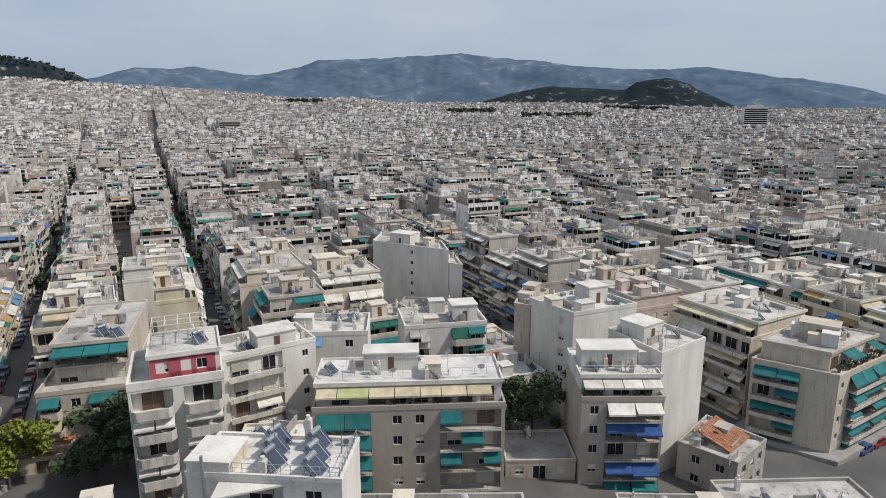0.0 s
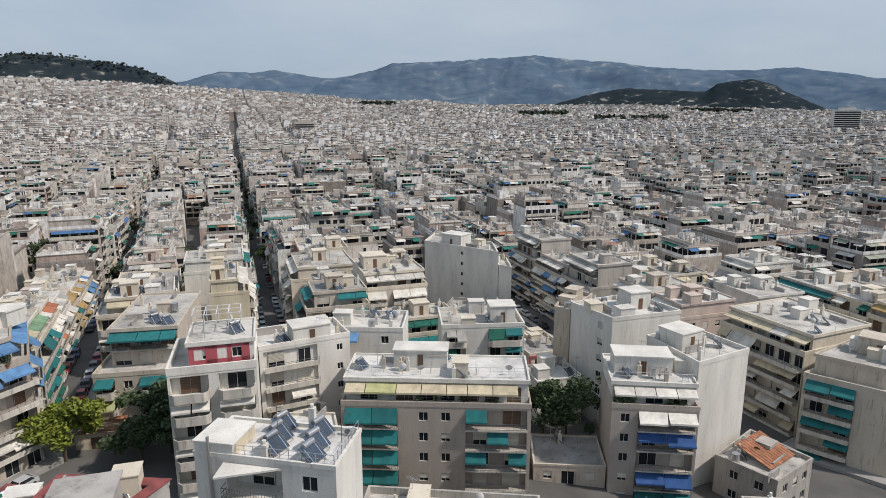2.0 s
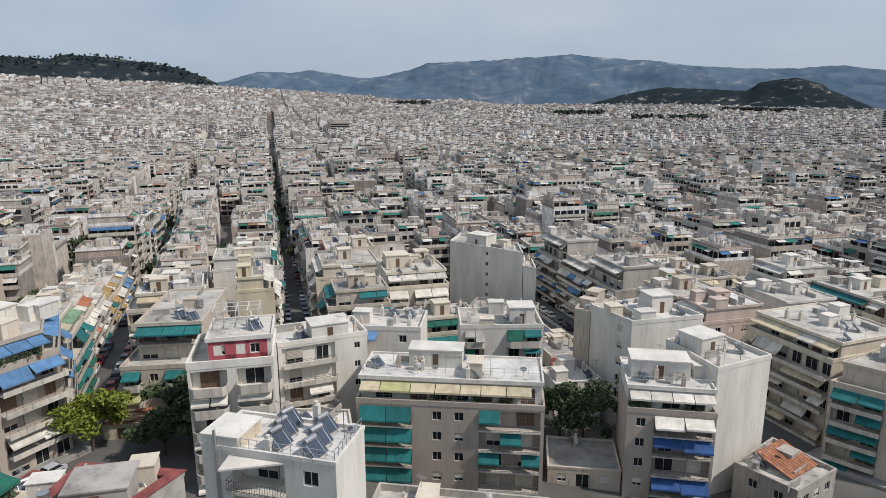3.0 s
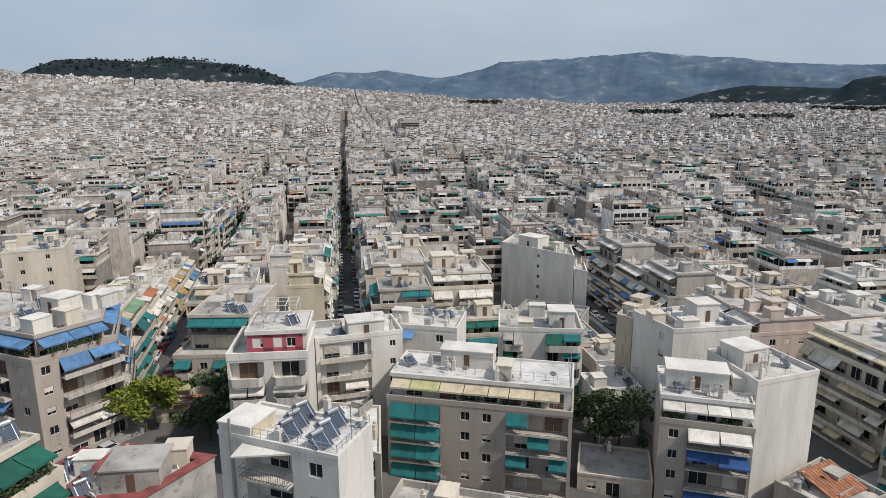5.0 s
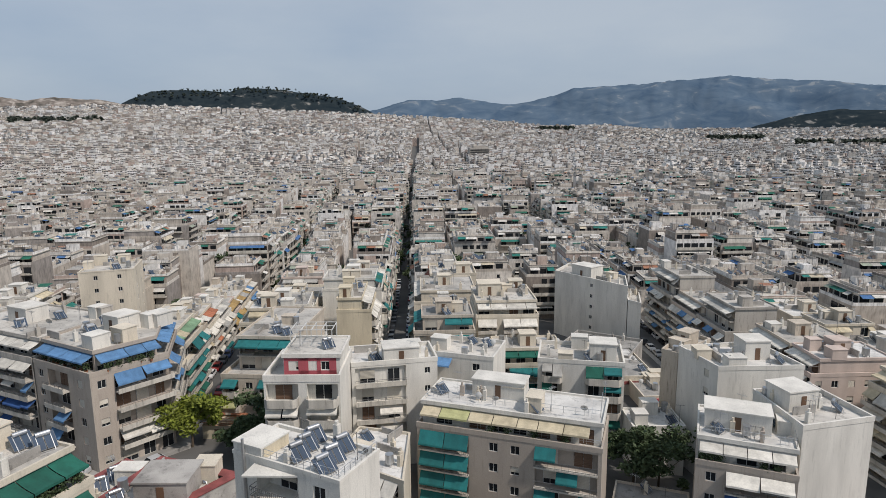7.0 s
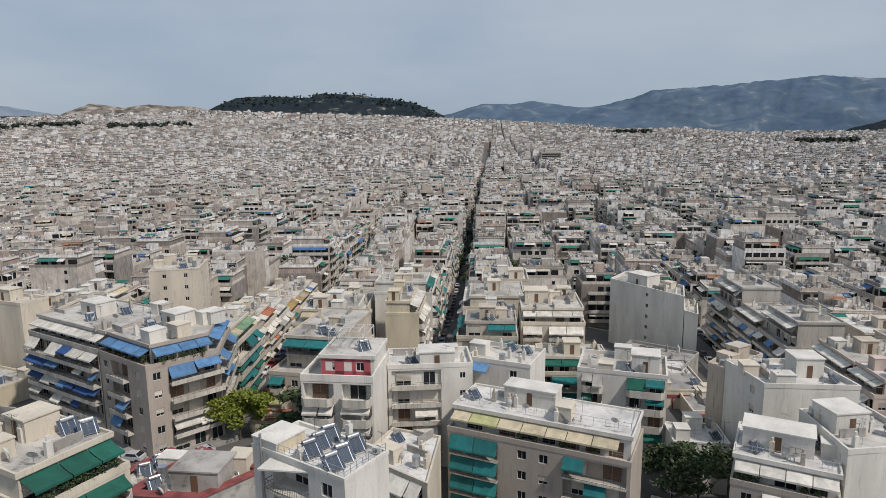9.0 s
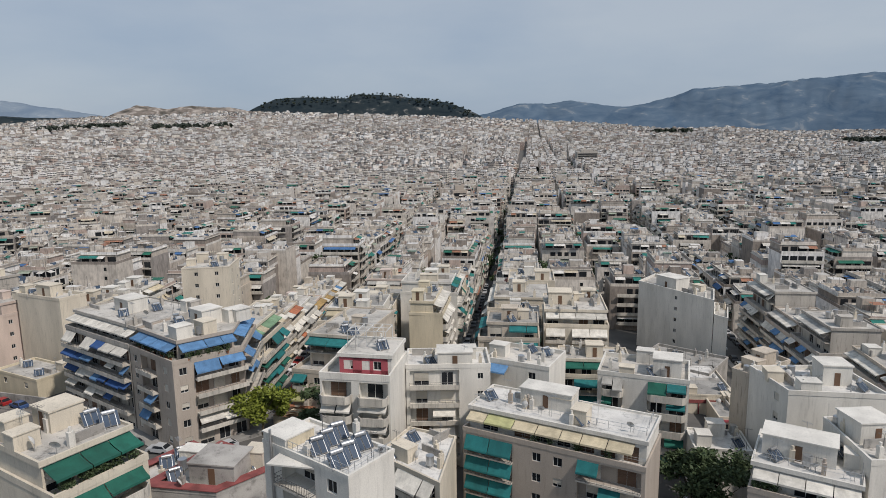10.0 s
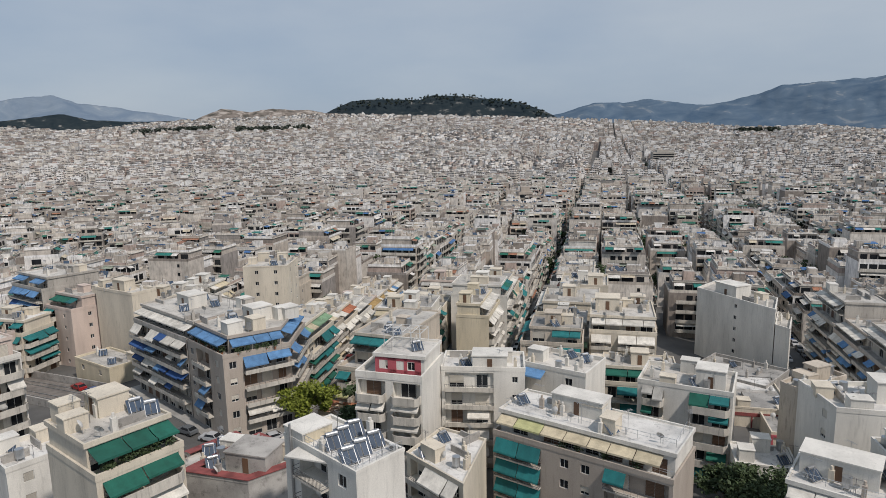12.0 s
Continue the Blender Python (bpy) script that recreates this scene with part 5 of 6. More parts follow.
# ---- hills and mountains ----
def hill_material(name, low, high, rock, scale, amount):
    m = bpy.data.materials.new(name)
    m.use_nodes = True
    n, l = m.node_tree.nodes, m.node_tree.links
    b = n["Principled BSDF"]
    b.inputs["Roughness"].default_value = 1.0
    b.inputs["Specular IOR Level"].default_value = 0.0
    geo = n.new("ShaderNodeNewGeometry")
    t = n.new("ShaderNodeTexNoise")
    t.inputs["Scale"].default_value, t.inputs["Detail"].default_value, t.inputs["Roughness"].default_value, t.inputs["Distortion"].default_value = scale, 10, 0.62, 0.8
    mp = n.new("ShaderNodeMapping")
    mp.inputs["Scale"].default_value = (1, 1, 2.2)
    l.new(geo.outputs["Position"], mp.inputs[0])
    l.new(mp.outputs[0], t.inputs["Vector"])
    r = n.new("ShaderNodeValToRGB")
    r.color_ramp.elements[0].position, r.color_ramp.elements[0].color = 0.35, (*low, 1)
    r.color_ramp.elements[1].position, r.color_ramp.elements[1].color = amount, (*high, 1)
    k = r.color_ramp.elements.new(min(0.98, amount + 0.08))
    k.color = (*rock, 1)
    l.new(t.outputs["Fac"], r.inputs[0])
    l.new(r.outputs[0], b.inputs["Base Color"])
    return m


def ridge(name, profile, dist, depth, base, mat, label, rough=0.12, seed=0, turn=0.0):
    """A range of hills: crest heights by bearing (degrees from the first view direction, degrees of height), at dist metres."""
    profile = [(a + turn, e) for a, e in profile]
    az0, az1 = profile[0][0], profile[-1][0]
    n, rows = max(24, int((az1 - az0) * 5)), 16
    v, f = [], []
    for j in range(rows + 1):
        s = j / rows
        for i in range(n + 1):
            az = az0 + (az1 - az0) * i / n
            crest = 50 + dist * math.tan(radians(float(np.interp(az, [p[0] for p in profile], [p[1] for p in profile]))))
            up = math.sin(min(1.0, s / 0.72) * math.pi / 2) ** 1.3 if s < 0.72 else 1 - (s - 0.72) * 1.2
            fold = noise.fractal(Vector((az * 0.16 + s * 1.5 + seed, s * 3.4 - az * 0.05, seed)), 1.0, 2.0, 5) * rough * 1.5 * (1 - abs(s - 0.36) / 0.64) * (1 if s < 0.7 else 0.2)
            fine = noise.fractal(Vector((az * 2.1 + seed, s * 6, 3)), 1.0, 2.0, 3) * 0.012 * (s > 0.2)
            z = base + (crest - base) * (up + fold + fine)
            rad = dist - depth * 0.72 + depth * s
            v.append((rad * math.sin(radians(az)), rad * math.cos(radians(az)), z))
    for j in range(rows):
        for i in range(n):
            k = j * (n + 1) + i
            f.append((k, k + 1, k + n + 2, k + n + 1))
    d = bpy.data.meshes.new(name)
    d.from_pydata(v, [], f)
    d.materials.append(mat)
    for p in d.polygons:
        p.use_smooth = True
    d.update()
    return tagged(new(name, d), label, "mountain", kind="structure")


# haze put into the base colours: blue for one range, paler for the other
MOUNTAIN = hill_material("haze_blue_scrub", (0.064, 0.104, 0.158), (0.105, 0.148, 0.198), (0.200, 0.228, 0.255), 0.0065, 0.585)
FAR_RANGE = hill_material("haze_pale_scrub", (0.13, 0.175, 0.235), (0.18, 0.225, 0.275), (0.27, 0.30, 0.33), 0.005, 0.58)
PINE_HILL = hill_material("pine_hill", (0.016, 0.025, 0.032), (0.030, 0.040, 0.045), (0.25, 0.24, 0.225), 0.014, 0.60)
ROCKY = hill_material("rocky_hill", (0.07, 0.068, 0.06), (0.19, 0.165, 0.145), (0.34, 0.31, 0.28), 0.018, 0.52)
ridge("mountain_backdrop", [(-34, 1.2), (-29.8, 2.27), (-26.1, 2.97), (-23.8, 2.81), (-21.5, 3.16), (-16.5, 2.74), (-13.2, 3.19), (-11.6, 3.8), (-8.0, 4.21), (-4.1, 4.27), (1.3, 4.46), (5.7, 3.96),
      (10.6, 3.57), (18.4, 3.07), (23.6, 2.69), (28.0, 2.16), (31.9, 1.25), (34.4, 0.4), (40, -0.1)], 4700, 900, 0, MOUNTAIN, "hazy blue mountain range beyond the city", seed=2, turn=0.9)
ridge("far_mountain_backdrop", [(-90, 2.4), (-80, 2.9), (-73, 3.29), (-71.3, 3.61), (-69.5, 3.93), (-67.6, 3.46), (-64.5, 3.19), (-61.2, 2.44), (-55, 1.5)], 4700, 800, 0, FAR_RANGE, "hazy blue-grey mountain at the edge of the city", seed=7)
ridge("pine_hill", [(-49, 2.2), (-47.5, 2.93), (-45.8, 3.58), (-42.8, 3.79), (-39.8, 3.79), (-38.6, 4.16), (-34.8, 3.94), (-30.9, 3.36), (-28.4, 2.34), (-27.5, 1.8)], 3750, 420, 60, PINE_HILL, "dark pine-covered hill above the city", rough=0.08, seed=4, turn=-0.5)
ridge("scrub_hill", [(-82, 0.9), (-78, 1.4), (-71.2, 2.41), (-68.9, 2.72), (-67.1, 2.27), (-63.8, 2.1), (-61.1, 2.19), (-59.4, 2.23), (-57.4, 0.2)], 3500, 380, 0, PINE_HILL, "low dark scrub hill before the far mountain", rough=0.06, seed=9)
ridge("rocky_hill", [(-60, 2.0), (-58.8, 2.52), (-57.2, 3.12), (-54.9, 2.83), (-53.0, 3.2), (-50.2, 3.04), (-47.8, 2.5)], 3700, 400, 60, ROCKY, "bare rocky hill at the edge of the city", rough=0.1, seed=5)
ridge("wooded_hill", [(2.5, 0.1), (3.6, 0.59), (5.8, 1.21), (9.2, 1.76), (15.4, 1.47), (16.2, 2.06), (18.7, 2.39), (20.5, 1.75), (21.0, 1.35), (23.8, 0.15), (24.5, -0.2)], 3650, 420, 0, PINE_HILL, "dark wooded hill with a rocky crown", rough=0.08, seed=6, turn=0.3)


# ---- things on the roofs ----
def solar_heater(label="solar water heater with a steel tank and dark collectors"):
    t = root("solar_water_heater", pose(0, 0, -60), label, "water heater", "solar heaters on the roofs")
    m = Mesh()
    m.rod((0.55, -0.6, 1.28), (0.55, 0.6, 1.28), 0.24, 0, 12)
    part("tank", m, [STEEL], t)
    for s in (-1, 1):
        m = Mesh()
        at = pose(-0.05, s * 0.47, 0.66, 0, 42, 0)
        m.box(-0.85, -0.44, 0, 0.85, 0.44, 0.09, 0, at)
        box = part("collector", m, [RAIL], t, pose(0, 0, 0, 0, 0, 180) @ pose(-0.1, 0, 0))
        m = Mesh()
        m.box(-0.81, -0.41, 0.092, 0.81, 0.41, 0.1, 0, at)
        part("glass", m, [PANEL], box)
    m = Mesh()
    m.tube([(0.75, -0.6, 0), (0.55, -0.6, 1.2), (-0.7, -0.6, 0.0), (-0.7, 0.6, 0.03), (0.55, 0.6, 1.2), (0.75, 0.6, 0)], 0.03)
    part("stand", m, [STEEL], t)
    return t


DISH = material("dish_paint", (0.62, 0.61, 0.58), rough=0.5, bump=0, per_object=0.15)


def satellite_dish():
    t = root("satellite_dish", pose(0, 0, -60), "pale satellite dish on a short pole", "satellite dish", "dishes on the roofs")
    m = Mesh()
    n, rings = 14, 3
    for side in (0, 1):
        for k in range(rings + 1):
            r = 0.5 * k / rings
            for i in range(n):
                a = 2 * math.pi * i / n
                m.v.append((r * math.cos(a), 0.35 * r * r * 2 - 0.02 * side, r * math.sin(a)))
    for side in (0, 1):
        o = side * (rings + 1) * n
        for k in range(rings):
            for i in range(n):
                j = (i + 1) % n
                q = (o + k * n + i, o + k * n + j, o + (k + 1) * n + j, o + (k + 1) * n + i)
                m.f.append(q if side else q[::-1])
                m.m.append(0)
    part("dish", m, [DISH], t, pose(0, 0, 1.25, 28, 0, 0) @ pose(0, 0, 0, 0, 0, 180))
    m = Mesh()
    m.rod((0, 0, 0), (0, 0, 1.25), 0.035, 0, 6)
    m.rod((0, 0, 1.1), (0, -0.5, 1.4), 0.02, 0, 4)
    part("pole", m, [STEEL], t)
    return t


def aerial():
    t = root("tv_aerial", pose(0, 0, -60), "thin metal television aerial on a mast", "aerial", "aerials on the roofs")
    m = Mesh()
    m.rod((0, 0, 0), (0, 0, 3.2), 0.03, 0, 5)
    part("mast", m, [STEEL], t)
    m = Mesh()
    xs = [-0.65 + i * 0.26 + e for i in range(6) for e in (-0.014, 0.014)]
    m.plate(xs, [-0.35, -0.018, 0.018, 0.35], lambda i, j: i % 2 == 0 or j == 1, -0.014, 0.014)
    part("antenna_head", m, [STEEL], t, pose(0, 0, 3.05, 90, 0, 0))
    return t


def cooler():
    t = root("air_conditioner", pose(0, 0, -60), "white outdoor air-conditioning unit", "air conditioner", "units on the roofs")
    m = Mesh()
    m.box(-0.42, -0.16, 0.08, 0.42, 0.16, 0.68)
    part("casing", m, [FRAME], t)
    m = Mesh()
    m.rod((-0.1, -0.175, 0.38), (-0.1, -0.162, 0.38), 0.24, 0, 14)
    part("fan_grille", m, [RAIL], t)
    return t


HEATER, DISH_THING, AERIAL, COOLER = solar_heater(), satellite_dish(), aerial(), cooler()
first_use = {}


def put_thing(ob, x, y, z, turn):
    """Stands a thing at its place; the first one is the pattern itself, the others are copies."""
    m = pose(x, y, z, 0, 0, turn)
    if ob.name not in first_use:
        first_use[ob.name] = 1
        ob.matrix_basis = m
        return ob
    return copy_thing(ob, m)


def roof_things():
    rng = random.Random(21)
    # foreground roof
    for x, y in ((-12.9, 45.5), (-12.7, 43.9), (-12.5, 42.3), (-9.6, 45.0), (-9.4, 43.0), (-9.2, 41.3)):
        put_thing(HEATER, x, y, 24.01, SOUTH + rng.uniform(-4, 4))
    put_thing(COOLER, -7.6, 45.4, 24.01, 10)
    # taupe house roof
    put_thing(HEATER, -15.4, 81.6, 14.11, SOUTH)
    for x, y in ((-6.9, 80.2), (5.2, 81.4), (-16.2, 80.0)):
        put_thing(DISH_THING, x, y, 14.11, rng.uniform(-30, 30))
    for x, y in ((-5.5, 80.6), (-13.5, 82.8), (0.6, 82.0), (7.2, 86.5)):
        put_thing(AERIAL, x, y, 14.11, rng.uniform(0, 180))
    # beige and white houses
    for x, y, z in ((28.8, 90.5, 12.91), (36.5, 93.6, 14.81), (34.0, 98.0, 14.81), (24, 107, 15.61), (21, 109, 15.61), (29, 112.5, 15.61), (31, 108.3, 15.61), (-37.5, 35.3, 23.71), (-35.5, 36.0, 23.71),
                    (-36.6, 49.6, 13.41), (-31.2, 51.0, 13.41), (-36.8, 43.6, 13.41), (-43.6, 47.0, 11.61), (-22.5, 71.5, 10.01), (58.6, 110.5, 11.6), (61, 117.5, 11.6), (-72, 70, 20.11), (-75, 75, 20.11), (-92, 76, 20.11), (-87, 68.5, 20.11), (38, 66, 4.61)):
        put_thing(HEATER, x, y, z, SOUTH + rng.uniform(-12, 12))
    for x, y, z in ((-34.0, 51.6, 13.41), (-32.6, 52.0, 13.41), (-38.4, 46.2, 13.41), (-41, 42, 11.61), (-44.2, 44.2, 11.61), (-34.4, 42.6, 13.41), (-38.2, 29.4, 23.71), (-36.4, 29.2, 23.71), (-33.6, 29.8, 23.71), (26, 84.2, 12.91), (30, 84.6, 12.91),
                    (36, 62, 4.61), (24, 64, 3.81), (28, 65.5, 3.81), (41, 87, 0.81), (-68, 66, 20.11), (-82, 70, 20.11), (-95, 72, 20.11)):
        put_thing(DISH_THING, x, y, z, rng.uniform(-40, 40))
    for x, y, z in ((22, 84.6, 12.91), (33, 90, 14.81), (24, 104.6, 15.61), (-24, 98, 14.81), (-34, 73, 20.9), (-66, 72, 20.11), (-80, 74, 20.11), (60, 108, 11.6)):
        put_thing(AERIAL, x, y, z, rng.uniform(0, 180))
    for i, (x, y, z, pts) in enumerate(HERO_ROOFS):
        done = 0
        for _ in range(20):
            a, b = rng.uniform(-7, 7), rng.uniform(-7, 7)
            if done < 3 and math.hypot(a, b) > 2.6 and math.hypot(x + 14, y - 44) > 8 and inside(x + a, y + b, pts, -1.3):
                put_thing((HEATER, DISH_THING, HEATER, AERIAL)[(i + done) % 4], x + a, y + b, z + 0.01, SOUTH + rng.uniform(-12, 12))
                done += 1
    for x, y, z, w, d, flat in ROOF_SPOTS:
        for _ in range(2):
            ang = rng.uniform(0, 6.28)
            rr = 2.6 if flat else 2.4
            put_thing(rng.choice((HEATER, DISH_THING, AERIAL, AERIAL)), x + rr * math.cos(ang), y + rr * math.sin(ang), z + 0.01, SOUTH + rng.uniform(-15, 15))


roof_things()


# ---- terrace plants ----
def planters():
    rng = random.Random(12)
    rows = []
    for (x0, y0), (x1, y1), z, n in (((-76, 64.2), (-63.4, 62.7), 17.02, 7), ((-62.2, 63.2), (-59.8, 72.0), 17.02, 5), ((-31.8, 28.8), (-31.8, 36.4), 20.62, 8), ((20.0, 82.5), (22.6, 82.5), 9.82, 4),
                                     ((26, 82.5), (30.4, 82.5), 9.82, 2), ((-8, 77.5), (5, 78.3), 11.02, 4), ((65, 96.4), (78, 104.6), 7.32, 7)):
        rows += [(x0 + (x1 - x0) * (k + rng.random() * 0.6) / n, y0 + (y1 - y0) * (k + rng.random() * 0.6) / n, z) for k in range(n)]
    for x, y, z in rows:
        t = root("potted_plant", pose(x, y, z), "bushy green plant in a terracotta pot on the terrace", "plant", "terrace plants")
        m = Mesh()
        m.rod((0, 0, 0), (0, 0, 0.45), 0.2, 0, 10, 0.28)
        part("pot", m, [TILE], t)
        c = Mesh()
        h = rng.uniform(0.7, 1.4)
        for _ in range(130):
            p = Vector((rng.gauss(0, 0.28), rng.gauss(0, 0.28), 0.45 + h * rng.random() ** 0.8))
            a = Vector((rng.gauss(0, 1), rng.gauss(0, 1), rng.gauss(0, 1))).normalized()
            b = a.cross(Vector((0.2, rng.gauss(0, 1), 1))).normalized()
            c.quad(p - a * 0.16, p + b * 0.08, p + a * 0.16, p - b * 0.08)
        part("foliage", c, [LEAF], t)


planters()


# ---- trees ----
def tree(x, y, h, r, mat, label, seed, leaves_n=5200, size=0.36):
    rng = random.Random(seed)
    z = ground_z(x, y)
    t = root("tree", pose(x, y, z), label, "tree")
    m = Mesh()
    m.rod((0, 0, -0.3), (0.1, 0.05, h * 0.45), 0.22, 0, 8, 0.14)
    tips = []
    for i in range(9):
        a, k = i * 2.4 + rng.random(), rng.uniform(0.3, 0.5)
        tip = (r * 0.7 * math.cos(a), r * 0.7 * math.sin(a), h * rng.uniform(0.55, 0.9))
        m.rod((0.06, 0.03, h * k), tip, 0.09, 0, 5, 0.03)
        tips.append(tip)
    part("trunk", m, [BARK], t)
    c = Mesh()
    clumps = [(tp[0] + rng.gauss(0, r * 0.3), tp[1] + rng.gauss(0, r * 0.3), tp[2] + rng.gauss(0, h * 0.09), r * rng.uniform(0.16, 0.4)) for tp in tips for _ in range(3)]
    clumps += [(rng.gauss(0, r * 0.3), rng.gauss(0, r * 0.3), h * rng.uniform(0.6, 0.95), r * 0.4) for _ in range(6)]
    for _ in range(leaves_n):
        cx, cy, cz, cr = rng.choice(clumps)
        v = Vector((rng.gauss(0, 1), rng.gauss(0, 1), rng.gauss(0, 1))).normalized() * cr * rng.uniform(0.3, 1.25)
        p = Vector((cx, cy, cz + v.z * 0.7)) + Vector((v.x, v.y, 0))
        a = Vector((rng.gauss(0, 1), rng.gauss(0, 1), rng.gauss(0, 0.6))).normalized()
        b = a.cross(Vector((rng.gauss(0, 1), rng.gauss(0, 1), rng.gauss(0, 1)))).normalized()
        s = size * rng.uniform(0.6, 1.3)
        c.quad(p - a * s, p + b * s * 0.5, p + a * s, p - b * s * 0.5)
    part("crown", c, [mat], t)


tree(-56.8, 74.0, 8.5, 3.9, LEAF_LIGHT, "young street tree with bright yellow-green leaves", 1)
tree(-46.8, 81.8, 9.5, 4.2, LEAF, "dark green leafy tree beside the tiled shed", 2)
tree(-43.6, 78.6, 8.5, 3.8, LEAF, "dark green leafy tree in the yard", 3)
tree(-45.8, 74.8, 6.0, 3.2, LEAF, "dense dark bush in the yard", 4)
tree(14.5, 95.0, 10.5, 4.4, LEAF, "dark evergreen tree between the houses", 5)
tree(10.8, 95.0, 8.5, 3.6, LEAF, "dark evergreen tree between the houses", 6)
for i, (u, v) in enumerate(((-2, 190), (-3, 203), (-2, 216), (-4, 236), (-2, 256), (34, 205), (36, 222), (50, 240), (60, 196), (-28, 226), (-27.5, 244), (104, 205), (-52, 170), (-100, 190))):
    tree(*from_grid(u, v), 9 + i % 3, 3.6, LEAF, "dark green tree in a courtyard", 20 + i, 1300, 0.5)


for i, (u, v, rad) in enumerate(COURTS):
    for q in range(4):
        tree(*from_grid(u + rad * 0.55 * math.cos(q * 1.7 + i), v + rad * 0.55 * math.sin(q * 1.7 + i)), 11 + (i + q) % 4, 4.2, LEAF, "tall dark green tree in a planted court", 60 + 4 * i + q, 1500, 0.5)


for i in range(16):
    k = 4 if i % 2 else 3
    v = 225 + i * 17
    tree(*from_grid(street_line(k, v) + (2.6 if i % 3 else -2.6), v), 7 + i % 4, 2.6, LEAF, "dark green street tree at the kerb", 100 + i, 900, 0.45)


def distant_trees():
    """Clumps of leaves standing between the far houses, and strips of pine wood on the plain."""
    rng = random.Random(9)
    spots = []
    for _ in range(330):
        a, r = rng.uniform(-80, 42), 300 * (1 + rng.random() * 3.2)
        spots.append((r * math.sin(radians(a)), r * math.cos(radians(a)), rng.uniform(9, 17), rng.uniform(3, 5.5)))
    for az0, az1, r, n in ((-13.6, -10.5, 3050, 46), (0.6, 4.6, 2350, 60), (14.0, 19.2, 2850, 80), (7, 13, 1950, 50), (-64, -58, 2900, 60), (-56, -50, 2750, 60)):
        for _ in range(n):
            a, rr = rng.uniform(az0, az1), r * rng.uniform(0.985, 1.015)
            spots.append((rr * math.sin(radians(a)), rr * math.cos(radians(a)), rng.uniform(22, 30), rng.uniform(8, 13)))
    for _ in range(260):
        a = rng.uniform(-47.5, -29)
        rr = 3700 + rng.uniform(-90, 70)
        spots.append((rr * math.sin(radians(a)), rr * math.cos(radians(a)), -1, rng.uniform(4, 8)))
    m = Mesh()
    for x, y, h, r in spots:
        if h > 0:
            z = ground_z(x, y)
        else:
            az = math.degrees(math.atan2(x, y)) + 0.5
            z = 50 + 3750 * math.tan(radians(float(np.interp(az, [p[0] for p in PINE_CREST], [p[1] for p in PINE_CREST])))) - rng.uniform(4, 40)
            h = 12
        for _ in range(34):
            p = Vector((x + rng.gauss(0, r * 0.45), y + rng.gauss(0, r * 0.45), z + h * rng.uniform(0.35, 1.05)))
            a = Vector((rng.gauss(0, 1), rng.gauss(0, 1), rng.gauss(0, 1))).normalized()
            b = a.cross(Vector((0.3, rng.gauss(0, 1), 1))).normalized()
            s = r * rng.uniform(0.3, 0.5)
            m.quad(p - a * s, p + b * s, p + a * s, p - b * s)
    tagged(part("distant_trees", m, [PINE]), "dark trees and pine groves among the far houses", "trees", kind="stuff")


PINE_CREST = [(-49, 2.2), (-47.5, 2.93), (-45.8, 3.58), (-42.8, 3.79), (-39.8, 3.79), (-38.6, 4.16), (-34.8, 3.94), (-30.9, 3.36), (-28.4, 2.34), (-27.5, 1.8)]
distant_trees()


# ---- streets ----
PAINTS = [material("car_paint_" + n, c, rough=0.3, bump=0, vary=0.03, stain=0.1) for n, c in (("black", (0.015, 0.015, 0.017)), ("silver", (0.45, 0.46, 0.47)), ("white", (0.7, 0.7, 0.7)), ("red", (0.32, 0.02, 0.02)), ("grey", (0.12, 0.13, 0.14)), ("blue", (0.04, 0.08, 0.2)))]
NAMES = ("black", "silver", "white", "red", "dark grey", "dark blue")
TYRE = material("tyre_rubber", (0.02, 0.02, 0.02), rough=0.9, bump=0)


def car(k):
    t = root("car", pose(0, 0, -60), NAMES[k] + " hatchback parked at the kerb", "car", "parked cars")
    prof = [(-2.0, 0.32), (-2.05, 0.62), (-1.9, 0.86), (-1.0, 0.94), (-0.45, 1.42), (1.1, 1.44), (1.75, 0.98), (2.0, 0.9), (2.02, 0.35)]
    m = Mesh()
    n = len(prof)
    for x, z in prof:
        w = 0.84 if z < 1.0 else 0.66
        m.v += [(x, -w, z), (x, w, z)]
    for i in range(n):
        j = (i + 1) % n
        m.f.append((2 * i, 2 * i + 1, 2 * j + 1, 2 * j))
        m.m.append(0)
    m.f += [tuple(2 * i for i in range(n)), tuple(2 * i + 1 for i in range(n - 1, -1, -1))]
    m.m += [0, 0]
    part("body", m, [PAINTS[k]], t)
    g = Mesh()
    g.quad((-0.98, -0.78, 0.985), (-0.98, 0.78, 0.985), (-0.5, 0.62, 1.40), (-0.5, -0.62, 1.40))
    part("windscreen", g, [DARK], t, pose(-0.02, 0, 0.01))
    g = Mesh()
    g.quad((1.72, 0.76, 1.03), (1.72, -0.76, 1.03), (1.15, -0.62, 1.42), (1.15, 0.62, 1.42))
    part("rear_window", g, [DARK], t, pose(0.03, 0, 0.01))
    for s in (-1, 1):
        g = Mesh()
        q = [(-0.8, s * 0.835, 1.0), (1.5, s * 0.835, 1.0), (1.05, s * 0.69, 1.38), (-0.4, s * 0.69, 1.38)]
        g.quad(*(q if s < 0 else q[::-1]))
        part("side_window", g, [DARK], t)
        for x in (-1.3, 1.3):
            w = Mesh()
            w.rod((x, s * 0.66, 0.31), (x, s * 0.86, 0.31), 0.31, 0, 12)
            part("wheel", w, [TYRE], t)
    return t


